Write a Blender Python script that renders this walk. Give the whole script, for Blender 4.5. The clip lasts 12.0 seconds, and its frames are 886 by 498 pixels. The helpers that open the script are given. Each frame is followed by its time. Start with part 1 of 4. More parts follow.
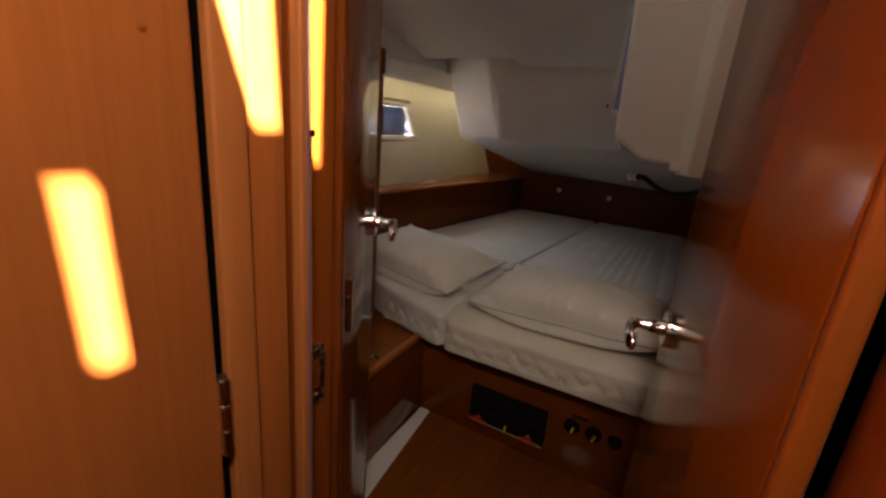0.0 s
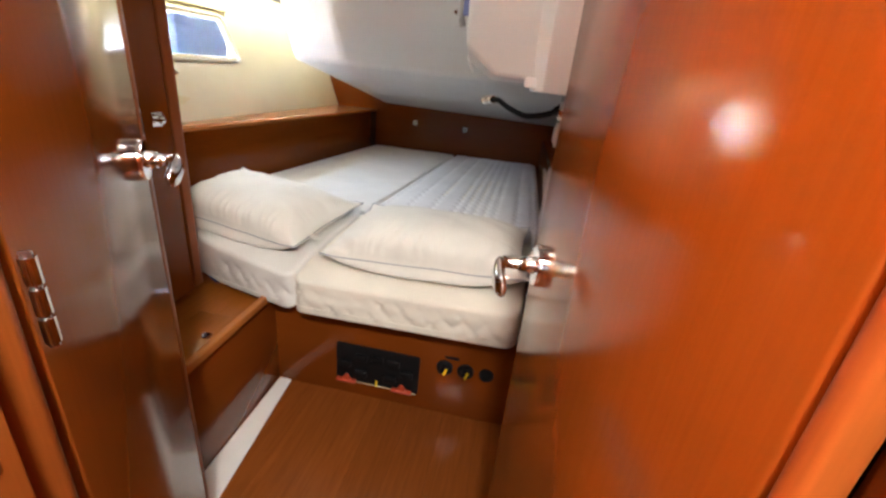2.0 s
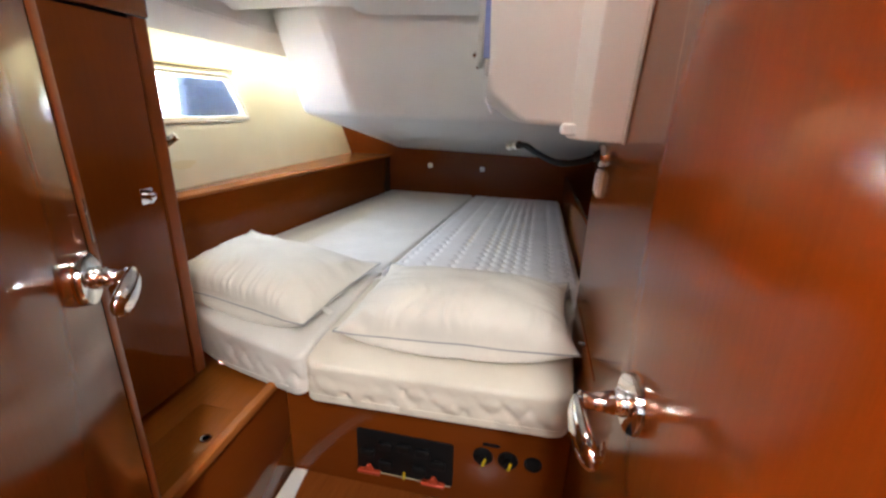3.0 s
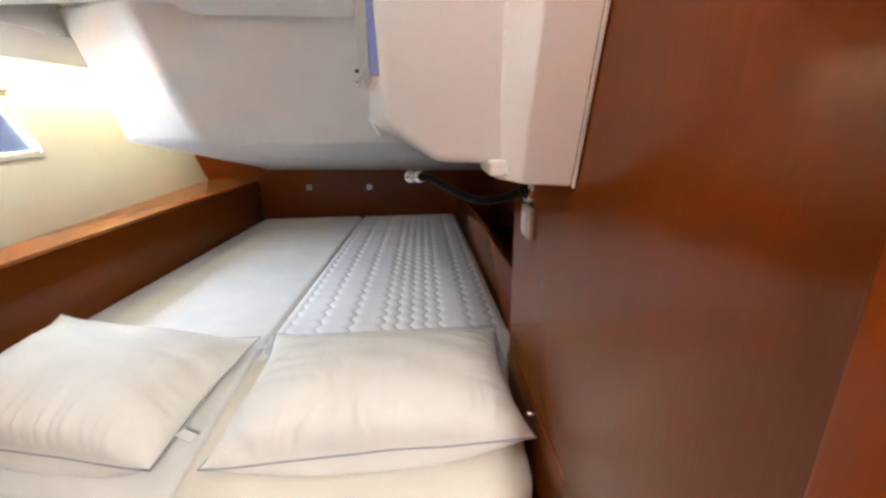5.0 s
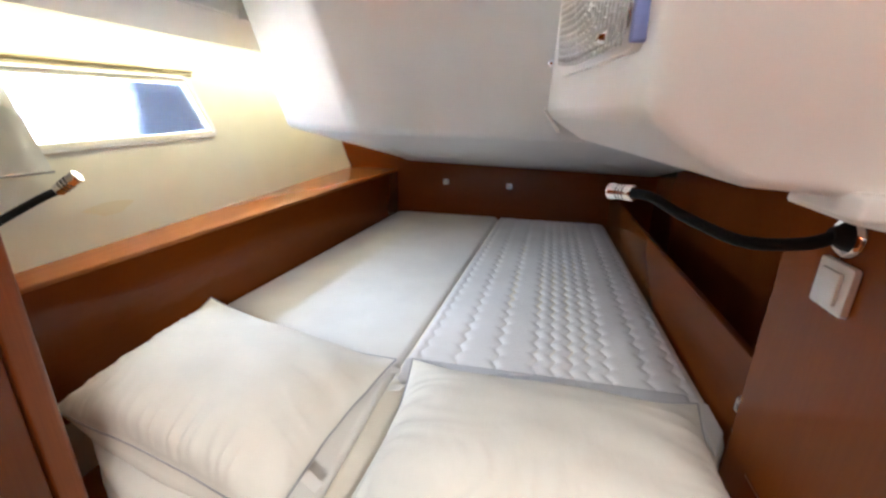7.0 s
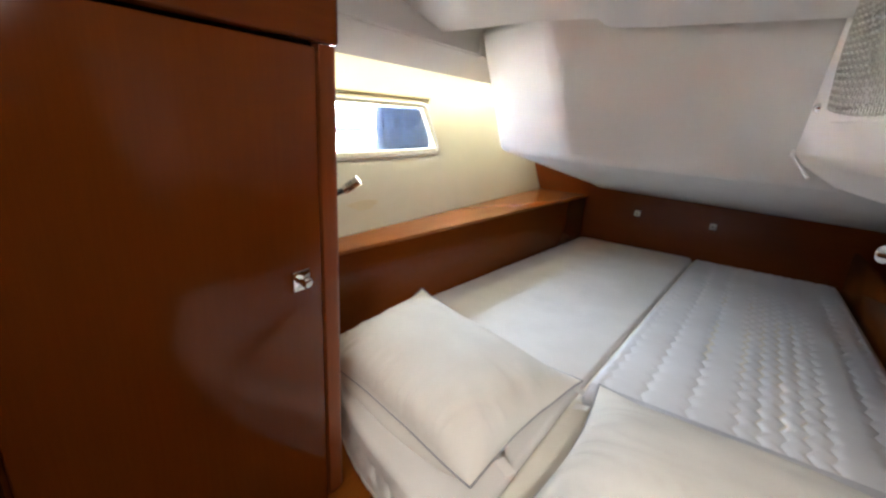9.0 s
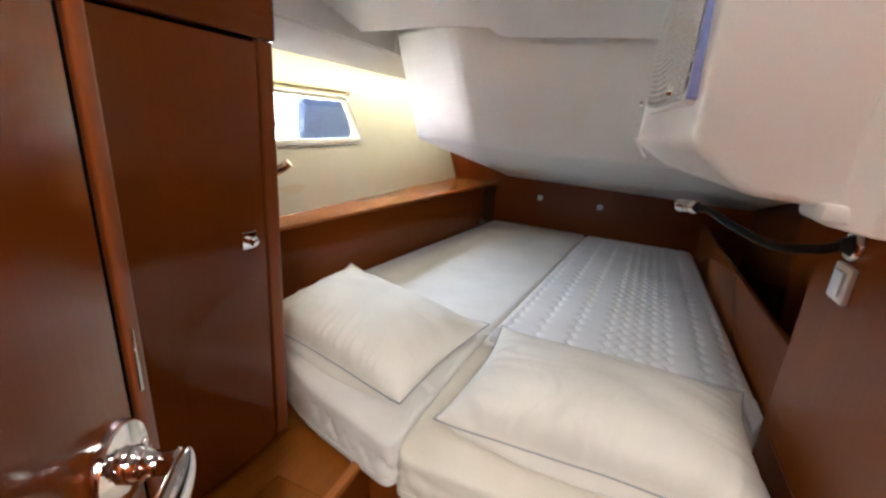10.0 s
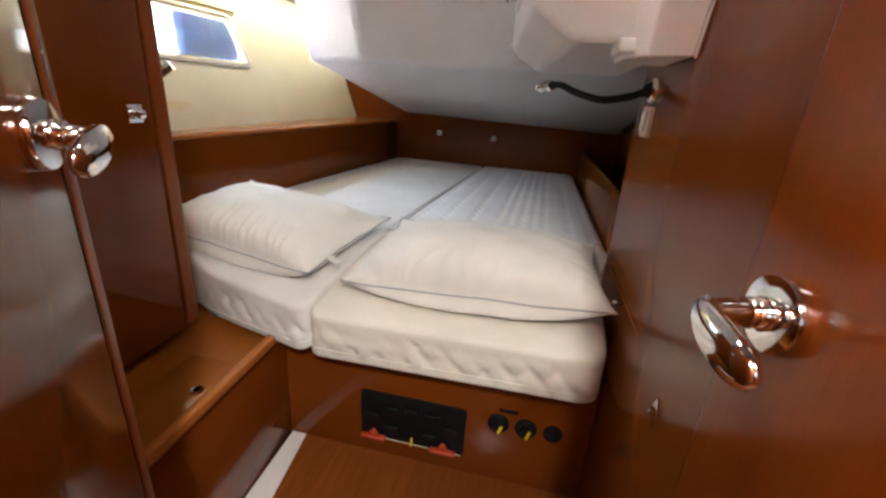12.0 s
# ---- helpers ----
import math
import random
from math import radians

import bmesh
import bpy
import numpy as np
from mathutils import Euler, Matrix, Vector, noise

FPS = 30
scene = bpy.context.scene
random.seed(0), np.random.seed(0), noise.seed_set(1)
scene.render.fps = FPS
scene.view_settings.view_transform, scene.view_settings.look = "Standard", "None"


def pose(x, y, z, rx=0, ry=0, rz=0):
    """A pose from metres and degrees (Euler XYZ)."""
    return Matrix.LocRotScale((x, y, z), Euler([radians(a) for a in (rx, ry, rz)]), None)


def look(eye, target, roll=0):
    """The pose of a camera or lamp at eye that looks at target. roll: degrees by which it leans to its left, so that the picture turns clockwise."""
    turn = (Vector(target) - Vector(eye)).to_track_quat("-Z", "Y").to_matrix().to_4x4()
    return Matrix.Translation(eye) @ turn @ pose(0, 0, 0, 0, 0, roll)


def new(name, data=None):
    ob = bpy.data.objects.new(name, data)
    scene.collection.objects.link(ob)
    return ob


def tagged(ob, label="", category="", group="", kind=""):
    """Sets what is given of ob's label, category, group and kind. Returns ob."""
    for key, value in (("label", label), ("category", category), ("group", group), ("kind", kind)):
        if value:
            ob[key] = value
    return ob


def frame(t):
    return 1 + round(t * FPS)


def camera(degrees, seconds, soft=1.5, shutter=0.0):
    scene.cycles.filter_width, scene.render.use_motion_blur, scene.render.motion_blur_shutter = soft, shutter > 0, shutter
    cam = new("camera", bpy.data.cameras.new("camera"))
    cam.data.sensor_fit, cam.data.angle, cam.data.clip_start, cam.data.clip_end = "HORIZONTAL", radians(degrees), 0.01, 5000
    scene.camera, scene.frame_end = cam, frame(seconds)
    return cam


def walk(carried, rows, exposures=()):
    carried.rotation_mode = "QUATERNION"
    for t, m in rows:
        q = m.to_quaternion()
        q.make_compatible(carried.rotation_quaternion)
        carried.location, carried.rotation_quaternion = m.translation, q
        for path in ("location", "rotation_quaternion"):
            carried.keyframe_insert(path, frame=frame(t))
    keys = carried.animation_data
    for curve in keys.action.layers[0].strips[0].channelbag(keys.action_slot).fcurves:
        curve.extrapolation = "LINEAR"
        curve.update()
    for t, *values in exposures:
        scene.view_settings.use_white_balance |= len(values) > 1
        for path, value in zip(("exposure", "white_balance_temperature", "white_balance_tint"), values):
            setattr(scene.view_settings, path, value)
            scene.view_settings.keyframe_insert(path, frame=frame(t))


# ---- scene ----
cam = camera(92.8, 12.0, soft=2.6)
PATH = [
    (0, (0.759, 0.583, 1.257), (-0.151, 2.274, 0.7), 5.0),
    (0.5, (0.745, 0.635, 1.263), (0.14, 2.432, 0.625), 5.1),
    (1, (0.736, 0.67, 1.242), (0.327, 2.514, 0.583), 5.6),
    (1.5, (0.759, 0.699, 1.223), (0.503, 2.547, 0.503), 6.5),
    (2, (0.739, 0.772, 1.201), (0.456, 2.599, 0.44), 5.9),
    (2.5, (0.698, 0.885, 1.224), (0.276, 2.714, 0.534), 3.1),
    (2.7, (0.691, 0.927, 1.235), (0.253, 2.763, 0.575), 1.9),
    (4.3, (0.574, 1.072, 1.225), (0.572, 2.997, 0.68), 2.4),
    (4.5, (0.598, 1.14, 1.273), (0.625, 3.044, 0.66), 0.8),
    (5, (0.6, 1.251, 1.289), (0.725, 3.151, 0.676), -0.9),
    (5.5, (0.563, 1.341, 1.285), (0.659, 3.232, 0.641), -0.8),
    (6, (0.551, 1.429, 1.275), (0.621, 3.321, 0.632), -0.9),
    (6.5, (0.511, 1.483, 1.281), (0.402, 3.373, 0.638), 0.2),
    (7, (0.44, 1.501, 1.283), (0.047, 3.354, 0.642), 0.9),
    (7.5, (0.36, 1.523, 1.301), (-0.368, 3.281, 0.683), 1.4),
    (7.7, (0.326, 1.527, 1.305), (-0.551, 3.217, 0.691), 1.5),
    (9.3, (0.393, 1.297, 1.31), (-0.684, 2.876, 0.723), 3.4),
    (9.5, (0.42, 1.252, 1.306), (-0.616, 2.858, 0.717), 3.1),
    (10, (0.48, 1.185, 1.287), (-0.289, 2.939, 0.711), 4.2),
    (10.5, (0.535, 1.156, 1.247), (-0.024, 3.003, 0.722), 4.2),
    (11, (0.54, 1.117, 1.186), (0.011, 2.959, 0.614), 3.9),
    (11.5, (0.575, 1.068, 1.134), (0.172, 2.93, 0.524), 3.2),
    (12, (0.6, 1.025, 1.095), (0.235, 2.868, 0.408), 4.1),
]
EXPOSURES = [(0.0, 5.55, 8000, 20), (0.4, 6.3, 7900, 17), (0.9, 7.25, 7400, 12), (1.5, 7.85, 6900, 10), (2.0, 8.0, 6500, 10), (2.5, 7.9, 6350, 10),
             (4.5, 8.0, 6350, 10), (5.5, 8.1, 6350, 10), (7.0, 8.05, 6300, 10), (9.5, 7.7, 6400, 10), (12.0, 7.75, 6400, 11)]
walk(cam, [(t, look(eye, target, roll)) for t, eye, target, roll in PATH], EXPOSURES)

# ---------------------------------------------------------------- light
LED_W, ENTRY_FILL_W, SALOON_W, PASSAGE_FILL_W, WIN_W, SUN_W = 0.0170, 0.0215, 0.015, 0.16, 0.46, 5.0


def lamp(name, kind, energy, colour, m, size=0.1, size_y=None, angle=0.01):
    data = bpy.data.lights.new(name, kind)
    data.energy, data.color = energy, colour
    if kind == "AREA":
        data.shape = "RECTANGLE" if size_y else "DISK"
        data.size = size
        if size_y:
            data.size_y = size_y
    elif kind == "SUN":
        data.angle = angle
    ob = new(name, data)
    ob.matrix_world = m
    return ob


SUN_WAY = Vector((-0.50, 0.42, -0.76)).normalized()
world = bpy.data.worlds.new("sky")
scene.world = world
world.use_nodes = True
wn = world.node_tree
sky = wn.nodes.new("ShaderNodeTexSky")
sky.sky_type, sky.sun_disc = "NISHITA", False
sky.sun_elevation = math.asin(-SUN_WAY.z)
sky.sun_rotation = math.atan2(-SUN_WAY.x, -SUN_WAY.y)
wn.nodes["Background"].inputs["Strength"].default_value = 0.05
wn.links.new(sky.outputs[0], wn.nodes["Background"].inputs["Color"])
lamp("sun", "SUN", SUN_W, (1.0, 0.93, 0.82), look((0, 0, 0), SUN_WAY), angle=0.012)
# added lamp for daylight from the unseen companionway; the saloon here has no opening
lamp("companionway_daylight", "AREA", SALOON_W, (0.90, 0.94, 1.0), look((0.95, -0.95, 1.52), (0.62, 1.6, 1.10)), 1.0, 0.7)
# added fill light under the closed passage ceiling, brightening the left door and posts
lamp("passage_fill", "AREA", PASSAGE_FILL_W, (1.0, 0.93, 0.84), look((0.815, 0.44, 1.80), (0.43, 0.52, 1.16)), 0.20, 0.14)
# sky light that falls steeply in through the hull window
lamp("window_daylight", "AREA", WIN_W, (0.72, 0.84, 1.0), look((-1.62, 2.68, 1.80), (-0.20, 2.66, 0.90)), 1.1, 0.45)
# added fill light, aimed up through the hull window to brighten the pod
lamp("pod_fill", "AREA", 0.022, (0.98, 0.97, 0.96), look((-2.0, 2.69, 0.92), (-0.86, 2.67, 1.25)), 1.2, 0.2)
# strip light behind the valance along the hull
lamp("strip_light", "AREA", LED_W, (1.0, 0.91, 0.62), look((-0.800, 2.98, 1.556), (-0.830, 2.98, 1.42)), 2.0, 0.02)
# added fill light, with no known lamp, under the headliner at the cabin's entry
lamp("entry_fill", "AREA", ENTRY_FILL_W, (1.0, 0.94, 0.83), look((0.40, 1.45, 1.822), (0.30, 2.30, 0)), 0.20)

# ---------------------------------------------------------------- materials


def material(name):
    m = bpy.data.materials.new(name)
    m.use_nodes = True
    return m, m.node_tree.nodes, m.node_tree.links, m.node_tree.nodes["Principled BSDF"]


def ramp(nodes, links, source, stops):
    r = nodes.new("ShaderNodeValToRGB")
    while len(r.color_ramp.elements) < len(stops):
        r.color_ramp.elements.new(0.5)
    for e, (p, c) in zip(r.color_ramp.elements, stops):
        e.position, e.color = p, (*c, 1)
    links.new(source, r.inputs[0])
    return r


def noise_node(nodes, links, scale, detail=4, stretch=(1, 1, 1), rough=0.55):
    tc, mp, n = nodes.new("ShaderNodeTexCoord"), nodes.new("ShaderNodeMapping"), nodes.new("ShaderNodeTexNoise")
    mp.inputs["Scale"].default_value = stretch
    n.inputs["Scale"].default_value, n.inputs["Detail"].default_value, n.inputs["Roughness"].default_value = scale, detail, rough
    links.new(tc.outputs["Object"], mp.inputs[0])
    links.new(mp.outputs[0], n.inputs["Vector"])
    return n


def bump(nodes, links, height, bsdf, strength, distance=0.002, after=None):
    b = nodes.new("ShaderNodeBump")
    b.inputs["Strength"].default_value, b.inputs["Distance"].default_value = strength, distance
    links.new(height, b.inputs["Height"])
    if after:
        links.new(after.outputs[0], b.inputs["Normal"])
    links.new(b.outputs[0], bsdf.inputs["Normal"])
    return b


def wood(name, dark, light, stretch=(34, 34, 1.2), rough=0.13, coat=0.0, vary=0.0, spec=0.24):
    m, n, l, p = material(name)
    grain = noise_node(n, l, 6, 6, stretch, 0.65)
    cloud = noise_node(n, l, 2.2, 3, tuple(0.35 + 0.03 * s for s in stretch))
    base = ramp(n, l, grain.outputs[0], [(0.30, dark), (0.52, tuple((a + b) / 2 for a, b in zip(dark, light))), (0.74, light)])
    mix = n.new("ShaderNodeMix")
    mix.data_type, mix.blend_type = "RGBA", "MULTIPLY"
    tone = ramp(n, l, cloud.outputs[0], [(0.3, (0.80, 0.76, 0.72)), (0.7, (1.08, 1.06, 1.05))])
    mix.inputs[0].default_value = 1
    l.new(base.outputs[0], mix.inputs[6])
    l.new(tone.outputs[0], mix.inputs[7])
    out = mix.outputs[2]
    if vary:
        info, hsv, mr = n.new("ShaderNodeObjectInfo"), n.new("ShaderNodeHueSaturation"), n.new("ShaderNodeMapRange")
        mr.inputs[3].default_value, mr.inputs[4].default_value = 1 - vary, 1 + vary
        l.new(info.outputs["Random"], mr.inputs[0])
        l.new(mr.outputs[0], hsv.inputs["Value"])
        l.new(out, hsv.inputs["Color"])
        out = hsv.outputs[0]
    l.new(out, p.inputs["Base Color"])
    p.inputs["Coat Weight"].default_value, p.inputs["Coat Roughness"].default_value = coat, 0.16
    p.inputs["Specular IOR Level"].default_value = spec
    rr = n.new("ShaderNodeMapRange")
    rr.inputs[3].default_value, rr.inputs[4].default_value = rough - 0.04, rough + 0.04
    l.new(cloud.outputs[0], rr.inputs[0])
    l.new(rr.outputs[0], p.inputs["Roughness"])
    bump(n, l, grain.outputs[0], p, 0.05, 0.0008)
    return m


def paint(name, colour, rough=0.5, grain=60, depth=0.12, stain=0.05):
    m, n, l, p = material(name)
    big, fine = noise_node(n, l, 3.5, 4), noise_node(n, l, grain, 3)
    r = ramp(n, l, big.outputs[0], [(0.3, tuple(c * (1 - stain) for c in colour)), (0.7, tuple(min(1, c * (1 + stain * 0.4)) for c in colour))])
    l.new(r.outputs[0], p.inputs["Base Color"])
    p.inputs["Roughness"].default_value = rough
    bump(n, l, fine.outputs[0], p, depth, 0.001)
    return m


def cloth(name, colour, weave=420, fold=14, fold_depth=0.25, tint=None, gather=(1, 1, 1)):
    m, n, l, p = material(name)
    big, fine, mid = noise_node(n, l, 5, 4), noise_node(n, l, weave, 2), noise_node(n, l, fold, 4, gather)
    lo = tint or tuple(c * 0.90 for c in colour)
    r = ramp(n, l, big.outputs[0], [(0.34, lo), (0.66, colour)])
    l.new(r.outputs[0], p.inputs["Base Color"])
    p.inputs["Roughness"].default_value = 0.9
    p.inputs["Sheen Weight"].default_value = 0.15
    b = bump(n, l, mid.outputs[0], p, fold_depth, 0.006)
    bump(n, l, fine.outputs[0], p, 0.2, 0.0006, b)
    return m


def plain(name, colour, rough=0.4, metal=0.0, emit=0.0, grain=90):
    m, n, l, p = material(name)
    fine = noise_node(n, l, grain, 3)
    r = ramp(n, l, fine.outputs[0], [(0.3, tuple(c * 0.9 for c in colour)), (0.7, colour)])
    l.new(r.outputs[0], p.inputs["Base Color"])
    p.inputs["Metallic"].default_value = metal
    rr = n.new("ShaderNodeMapRange")
    rr.inputs[3].default_value, rr.inputs[4].default_value = rough * 0.85, rough * 1.2
    l.new(fine.outputs[0], rr.inputs[0])
    l.new(rr.outputs[0], p.inputs["Roughness"])
    if emit:
        p.inputs["Emission Color"].default_value = (*colour, 1)
        p.inputs["Emission Strength"].default_value = emit
    return m


DARK, LIGHT = (0.177, 0.0415, 0.0054), (0.196, 0.0485, 0.0066)
WOOD_V = wood("mahogany_upright", DARK, LIGHT)
WOOD_Y = wood("mahogany_lengthwise", DARK, LIGHT, (34, 1.2, 34))
WOOD_X = wood("mahogany_crosswise", DARK, LIGHT, (1.2, 34, 34))
TRIM_V = wood("trim_upright", (0.205, 0.048, 0.008), (0.26, 0.070, 0.012), (34, 34, 1.0), 0.36, spec=0.35)
TRIM_L = wood("pale_trim_upright", (0.34, 0.115, 0.034), (0.40, 0.145, 0.046), (30, 30, 1.0), 0.36, spec=0.40)
POST_V = wood("post_upright", (0.29, 0.088, 0.0225), (0.365, 0.116, 0.031), (26, 26, 0.9), 0.34, spec=0.40)
TRIM_Y = wood("trim_lengthwise", (0.34, 0.108, 0.025), (0.45, 0.165, 0.042), (20, 0.7, 20), 0.22)
SEAT_W = wood("bench_seat", (0.262, 0.080, 0.0100), (0.315, 0.100, 0.0140), (22, 0.8, 22), 0.12, spec=0.35)
FLOOR_W = wood("floorboard", (0.17, 0.046, 0.009), (0.235, 0.068, 0.0145), (16, 0.9, 16), 0.20, 0.0, 0.11)
HEADLINER = paint("headliner_vinyl", (0.69, 0.685, 0.67), 0.55, 300, 0.10, 0.04)
GELCOAT = paint("moulded_gelcoat", (0.86, 0.83, 0.80), 0.38, 40, 0.05, 0.03)
HULL_LINING = paint("hull_lining", (0.77, 0.745, 0.63), 0.6, 240, 0.14, 0.05)
WHITE = paint("white_plastic", (0.78, 0.77, 0.74), 0.35, 60, 0.03, 0.03)
TOEKICK = paint("white_strip", (0.74, 0.73, 0.71), 0.45, 80, 0.08, 0.08)
TICKING = cloth("mattress_ticking", (0.80, 0.757, 0.67), 420, 14, 0.40)
PLAIN_TOP = cloth("mattress_cover", (0.77, 0.758, 0.735), 420, 12, 0.30)
QUILT = cloth("quilted_cover", (0.77, 0.77, 0.785), 420, 40, 0.12)
GREY_BAND = cloth("grey_band", (0.57, 0.57, 0.60), 420, 20, 0.15)
COTTON = cloth("pillow_cotton", (0.81, 0.79, 0.735), 520, 14, 0.3, None, (2.2, 0.8, 1))
PIPING = plain("grey_piping", (0.33, 0.34, 0.37), 0.8)
CHROME = plain("chrome", (0.86, 0.85, 0.84), 0.06, 1.0)
BRUSHED = plain("brushed_steel", (0.62, 0.61, 0.60), 0.26, 1.0)
BLACK = plain("black_plastic", (0.010, 0.010, 0.011), 0.42)
BLACK.node_tree.nodes["Principled BSDF"].inputs["Specular IOR Level"].default_value = 0.10
RUBBER = plain("black_rubber", (0.010, 0.010, 0.011), 0.7)
RUBBER.node_tree.nodes["Principled BSDF"].inputs["Specular IOR Level"].default_value = 0.2
# near-black without gloss: paints in the shade of gaps, grooves and holes
GAP = plain("gap_shade", (0.004, 0.0035, 0.0035), 1.0)
GAP.node_tree.nodes["Principled BSDF"].inputs["Specular IOR Level"].default_value = 0.0
RED = plain("orange_red_plastic", (0.42, 0.05, 0.016), 0.5)
YELLOW = plain("yellow_plastic", (0.80, 0.62, 0.02), 0.4)
CREAM = plain("cream_plastic", (0.50, 0.43, 0.27), 0.45)
BLUE = plain("blue_frame", (0.22, 0.26, 0.55), 0.35)
SEAL = plain("grey_blue_seal", (0.10, 0.11, 0.20), 0.6)
HULL_BLUE = plain("navy_hull_paint", (0.03, 0.058, 0.15), 0.35)
QUAY = plain("white_hull_paint", (0.8, 0.8, 0.8), 0.4)
LED_GLOW = plain("lamp_glow", (1.0, 0.9, 0.6), 0.5, 0.0, 0.026)

glass_m, gn, gl, gp = material("dimming_glass")
gp.inputs["Transmission Weight"].default_value, gp.inputs["Roughness"].default_value = 1.0, 0.02
# dark tint added to dim the daylight outside under the high exposure
gp.inputs["Base Color"].default_value = (0.115, 0.123, 0.135, 1)
GLASS = glass_m

# ---------------------------------------------------------------- builders


def box(x0, x1, y0, y1, z0, z1, bevel=0.002, seg=2):
    bm = bmesh.new()
    bmesh.ops.create_cube(bm, size=1)
    for v in bm.verts:
        v.co = Vector((x0 + (v.co.x + 0.5) * (x1 - x0), y0 + (v.co.y + 0.5) * (y1 - y0), z0 + (v.co.z + 0.5) * (z1 - z0)))
    if bevel:
        bmesh.ops.bevel(bm, geom=bm.edges[:], offset=bevel, segments=seg, affect="EDGES", profile=0.5)
    return bm


def slab(points, way, bevel=0.002, seg=2):
    """A flat polygon drawn out along a vector."""
    bm = bmesh.new()
    f = bm.faces.new([bm.verts.new(p) for p in points])
    out = bmesh.ops.extrude_face_region(bm, geom=[f])
    bmesh.ops.translate(bm, verts=[g for g in out["geom"] if isinstance(g, bmesh.types.BMVert)], vec=way)
    bmesh.ops.recalc_face_normals(bm, faces=bm.faces[:])
    if bevel:
        bmesh.ops.bevel(bm, geom=[e for e in bm.edges if not e.is_boundary], offset=bevel, segments=seg, affect="EDGES", profile=0.5)
    return bm


def board(a, b, z0, z1, thick, bevel=0.002, seg=2):
    """An upright board from plan point a to b, its thickness to the left of the way a to b."""
    a, b = Vector((*a, 0)), Vector((*b, 0))
    d = (b - a).normalized()
    n = Vector((-d.y, d.x, 0)) * thick
    up = Vector((0, 0, z1 - z0))
    return slab([a + Vector((0, 0, z0)), b + Vector((0, 0, z0)), b + n + Vector((0, 0, z0)), a + n + Vector((0, 0, z0))], up, bevel, seg)


def loft(rings, cap=True, closed=True):
    bm = bmesh.new()
    rows = [[bm.verts.new(p) for p in r] for r in rings]
    n = len(rings[0])
    for r0, r1 in zip(rows, rows[1:]):
        for i in range(n if closed else n - 1):
            bm.faces.new((r0[i], r0[(i + 1) % n], r1[(i + 1) % n], r1[i]))
    if cap:
        bm.faces.new(rows[0])
        bm.faces.new(rows[-1])
    bmesh.ops.recalc_face_normals(bm, faces=bm.faces[:])
    for f in bm.faces:
        f.smooth = len(f.verts) == 4
    return bm


def turned(profile, m, steps=24):
    """A lathe body: (radius, height) pairs about the z axis of the pose m."""
    return loft([[m @ Vector((r * math.cos(2 * math.pi * i / steps), r * math.sin(2 * math.pi * i / steps), h)) for i in range(steps)] for r, h in profile])


def tube(points, radius, steps=12):
    pts = [Vector(p) for p in points]
    rings = []
    for i, p in enumerate(pts):
        d = (pts[min(i + 1, len(pts) - 1)] - pts[max(i - 1, 0)]).normalized()
        q = d.to_track_quat("Z", "X").to_matrix()
        r = radius[i] if isinstance(radius, (list, tuple)) else radius
        rings.append([p + q @ Vector((r * math.cos(2 * math.pi * k / steps), r * math.sin(2 * math.pi * k / steps), 0)) for k in range(steps)])
    return loft(rings)


def curve(points, n=24):
    """Points along a smooth line through the given ones."""
    pts = [Vector(p) for p in points]
    pts = [2 * pts[0] - pts[1]] + pts + [2 * pts[-1] - pts[-2]]
    out = []
    for i in range(1, len(pts) - 2):
        for k in range(n):
            t = k / n
            a, b, c, d = pts[i - 1:i + 3]
            out.append(0.5 * (2 * b + (c - a) * t + (2 * a - 5 * b + 4 * c - d) * t * t + (3 * b - a - 3 * c + d) * t ** 3))
    return out + [pts[-2]]


def joined(*bms):
    out = bmesh.new()
    for b in bms:
        me = bpy.data.meshes.new("tmp")
        b.to_mesh(me)
        b.free()
        out.from_mesh(me)
        bpy.data.meshes.remove(me)
    return out


def rounded(points, radius, n=6):
    """The outline with its corners rounded; radius: one for all, or one for each corner."""
    out, k = [], len(points)
    for i, p in enumerate(points):
        p = Vector(p)
        r = radius[i] if isinstance(radius, (list, tuple)) else radius
        a, b = (Vector(points[i - 1]) - p), (Vector(points[(i + 1) % k]) - p)
        r = min(r, a.length * 0.45, b.length * 0.45)
        s, e = p + a.normalized() * r, p + b.normalized() * r
        for j in range(n + 1):
            t = j / n
            out.append((1 - t) ** 2 * s + 2 * t * (1 - t) * p + t * t * e)
    return out


def thing(name, at, label, category, group="", kind=""):
    ob = new(name)
    ob.empty_display_size = 0.05
    ob.location = at
    return tagged(ob, label, category, group, kind)


def part(name, bm, mat, parent, label=""):
    """One mesh object under a thing or a part; the bmesh is in world places."""
    top = parent
    while top.parent:
        top = top.parent
    bmesh.ops.translate(bm, verts=bm.verts[:], vec=-top.location)
    me = bpy.data.meshes.new(name)
    bm.to_mesh(me)
    bm.free()
    me.materials.append(mat)
    me.set_sharp_from_angle(angle=radians(48))
    ob = new(name, me)
    ob.parent = parent
    return tagged(ob, label)


def piece(name, bm, mat, label="", category="", kind="structure", group=""):
    """A single mesh that is a thing or a piece of the setting by itself."""
    me = bpy.data.meshes.new(name)
    bm.to_mesh(me)
    bm.free()
    me.materials.append(mat)
    return tagged(new(name, me), label, category, group, kind)


Z = Vector((0, 0, 1))
SOLE = 0.058
# ---------------------------------------------------------------- structure
floor = piece("floor", box(-1.3, 2.6, -1.6, 4.4, SOLE - 0.06, SOLE - 0.012, 0), GAP, "reddish varnished wooden cabin sole", "floor")
HULL0, HULL_SLOPE = -0.735, -0.35


def hull_x(z):
    return HULL0 + HULL_SLOPE * (z - 0.89)


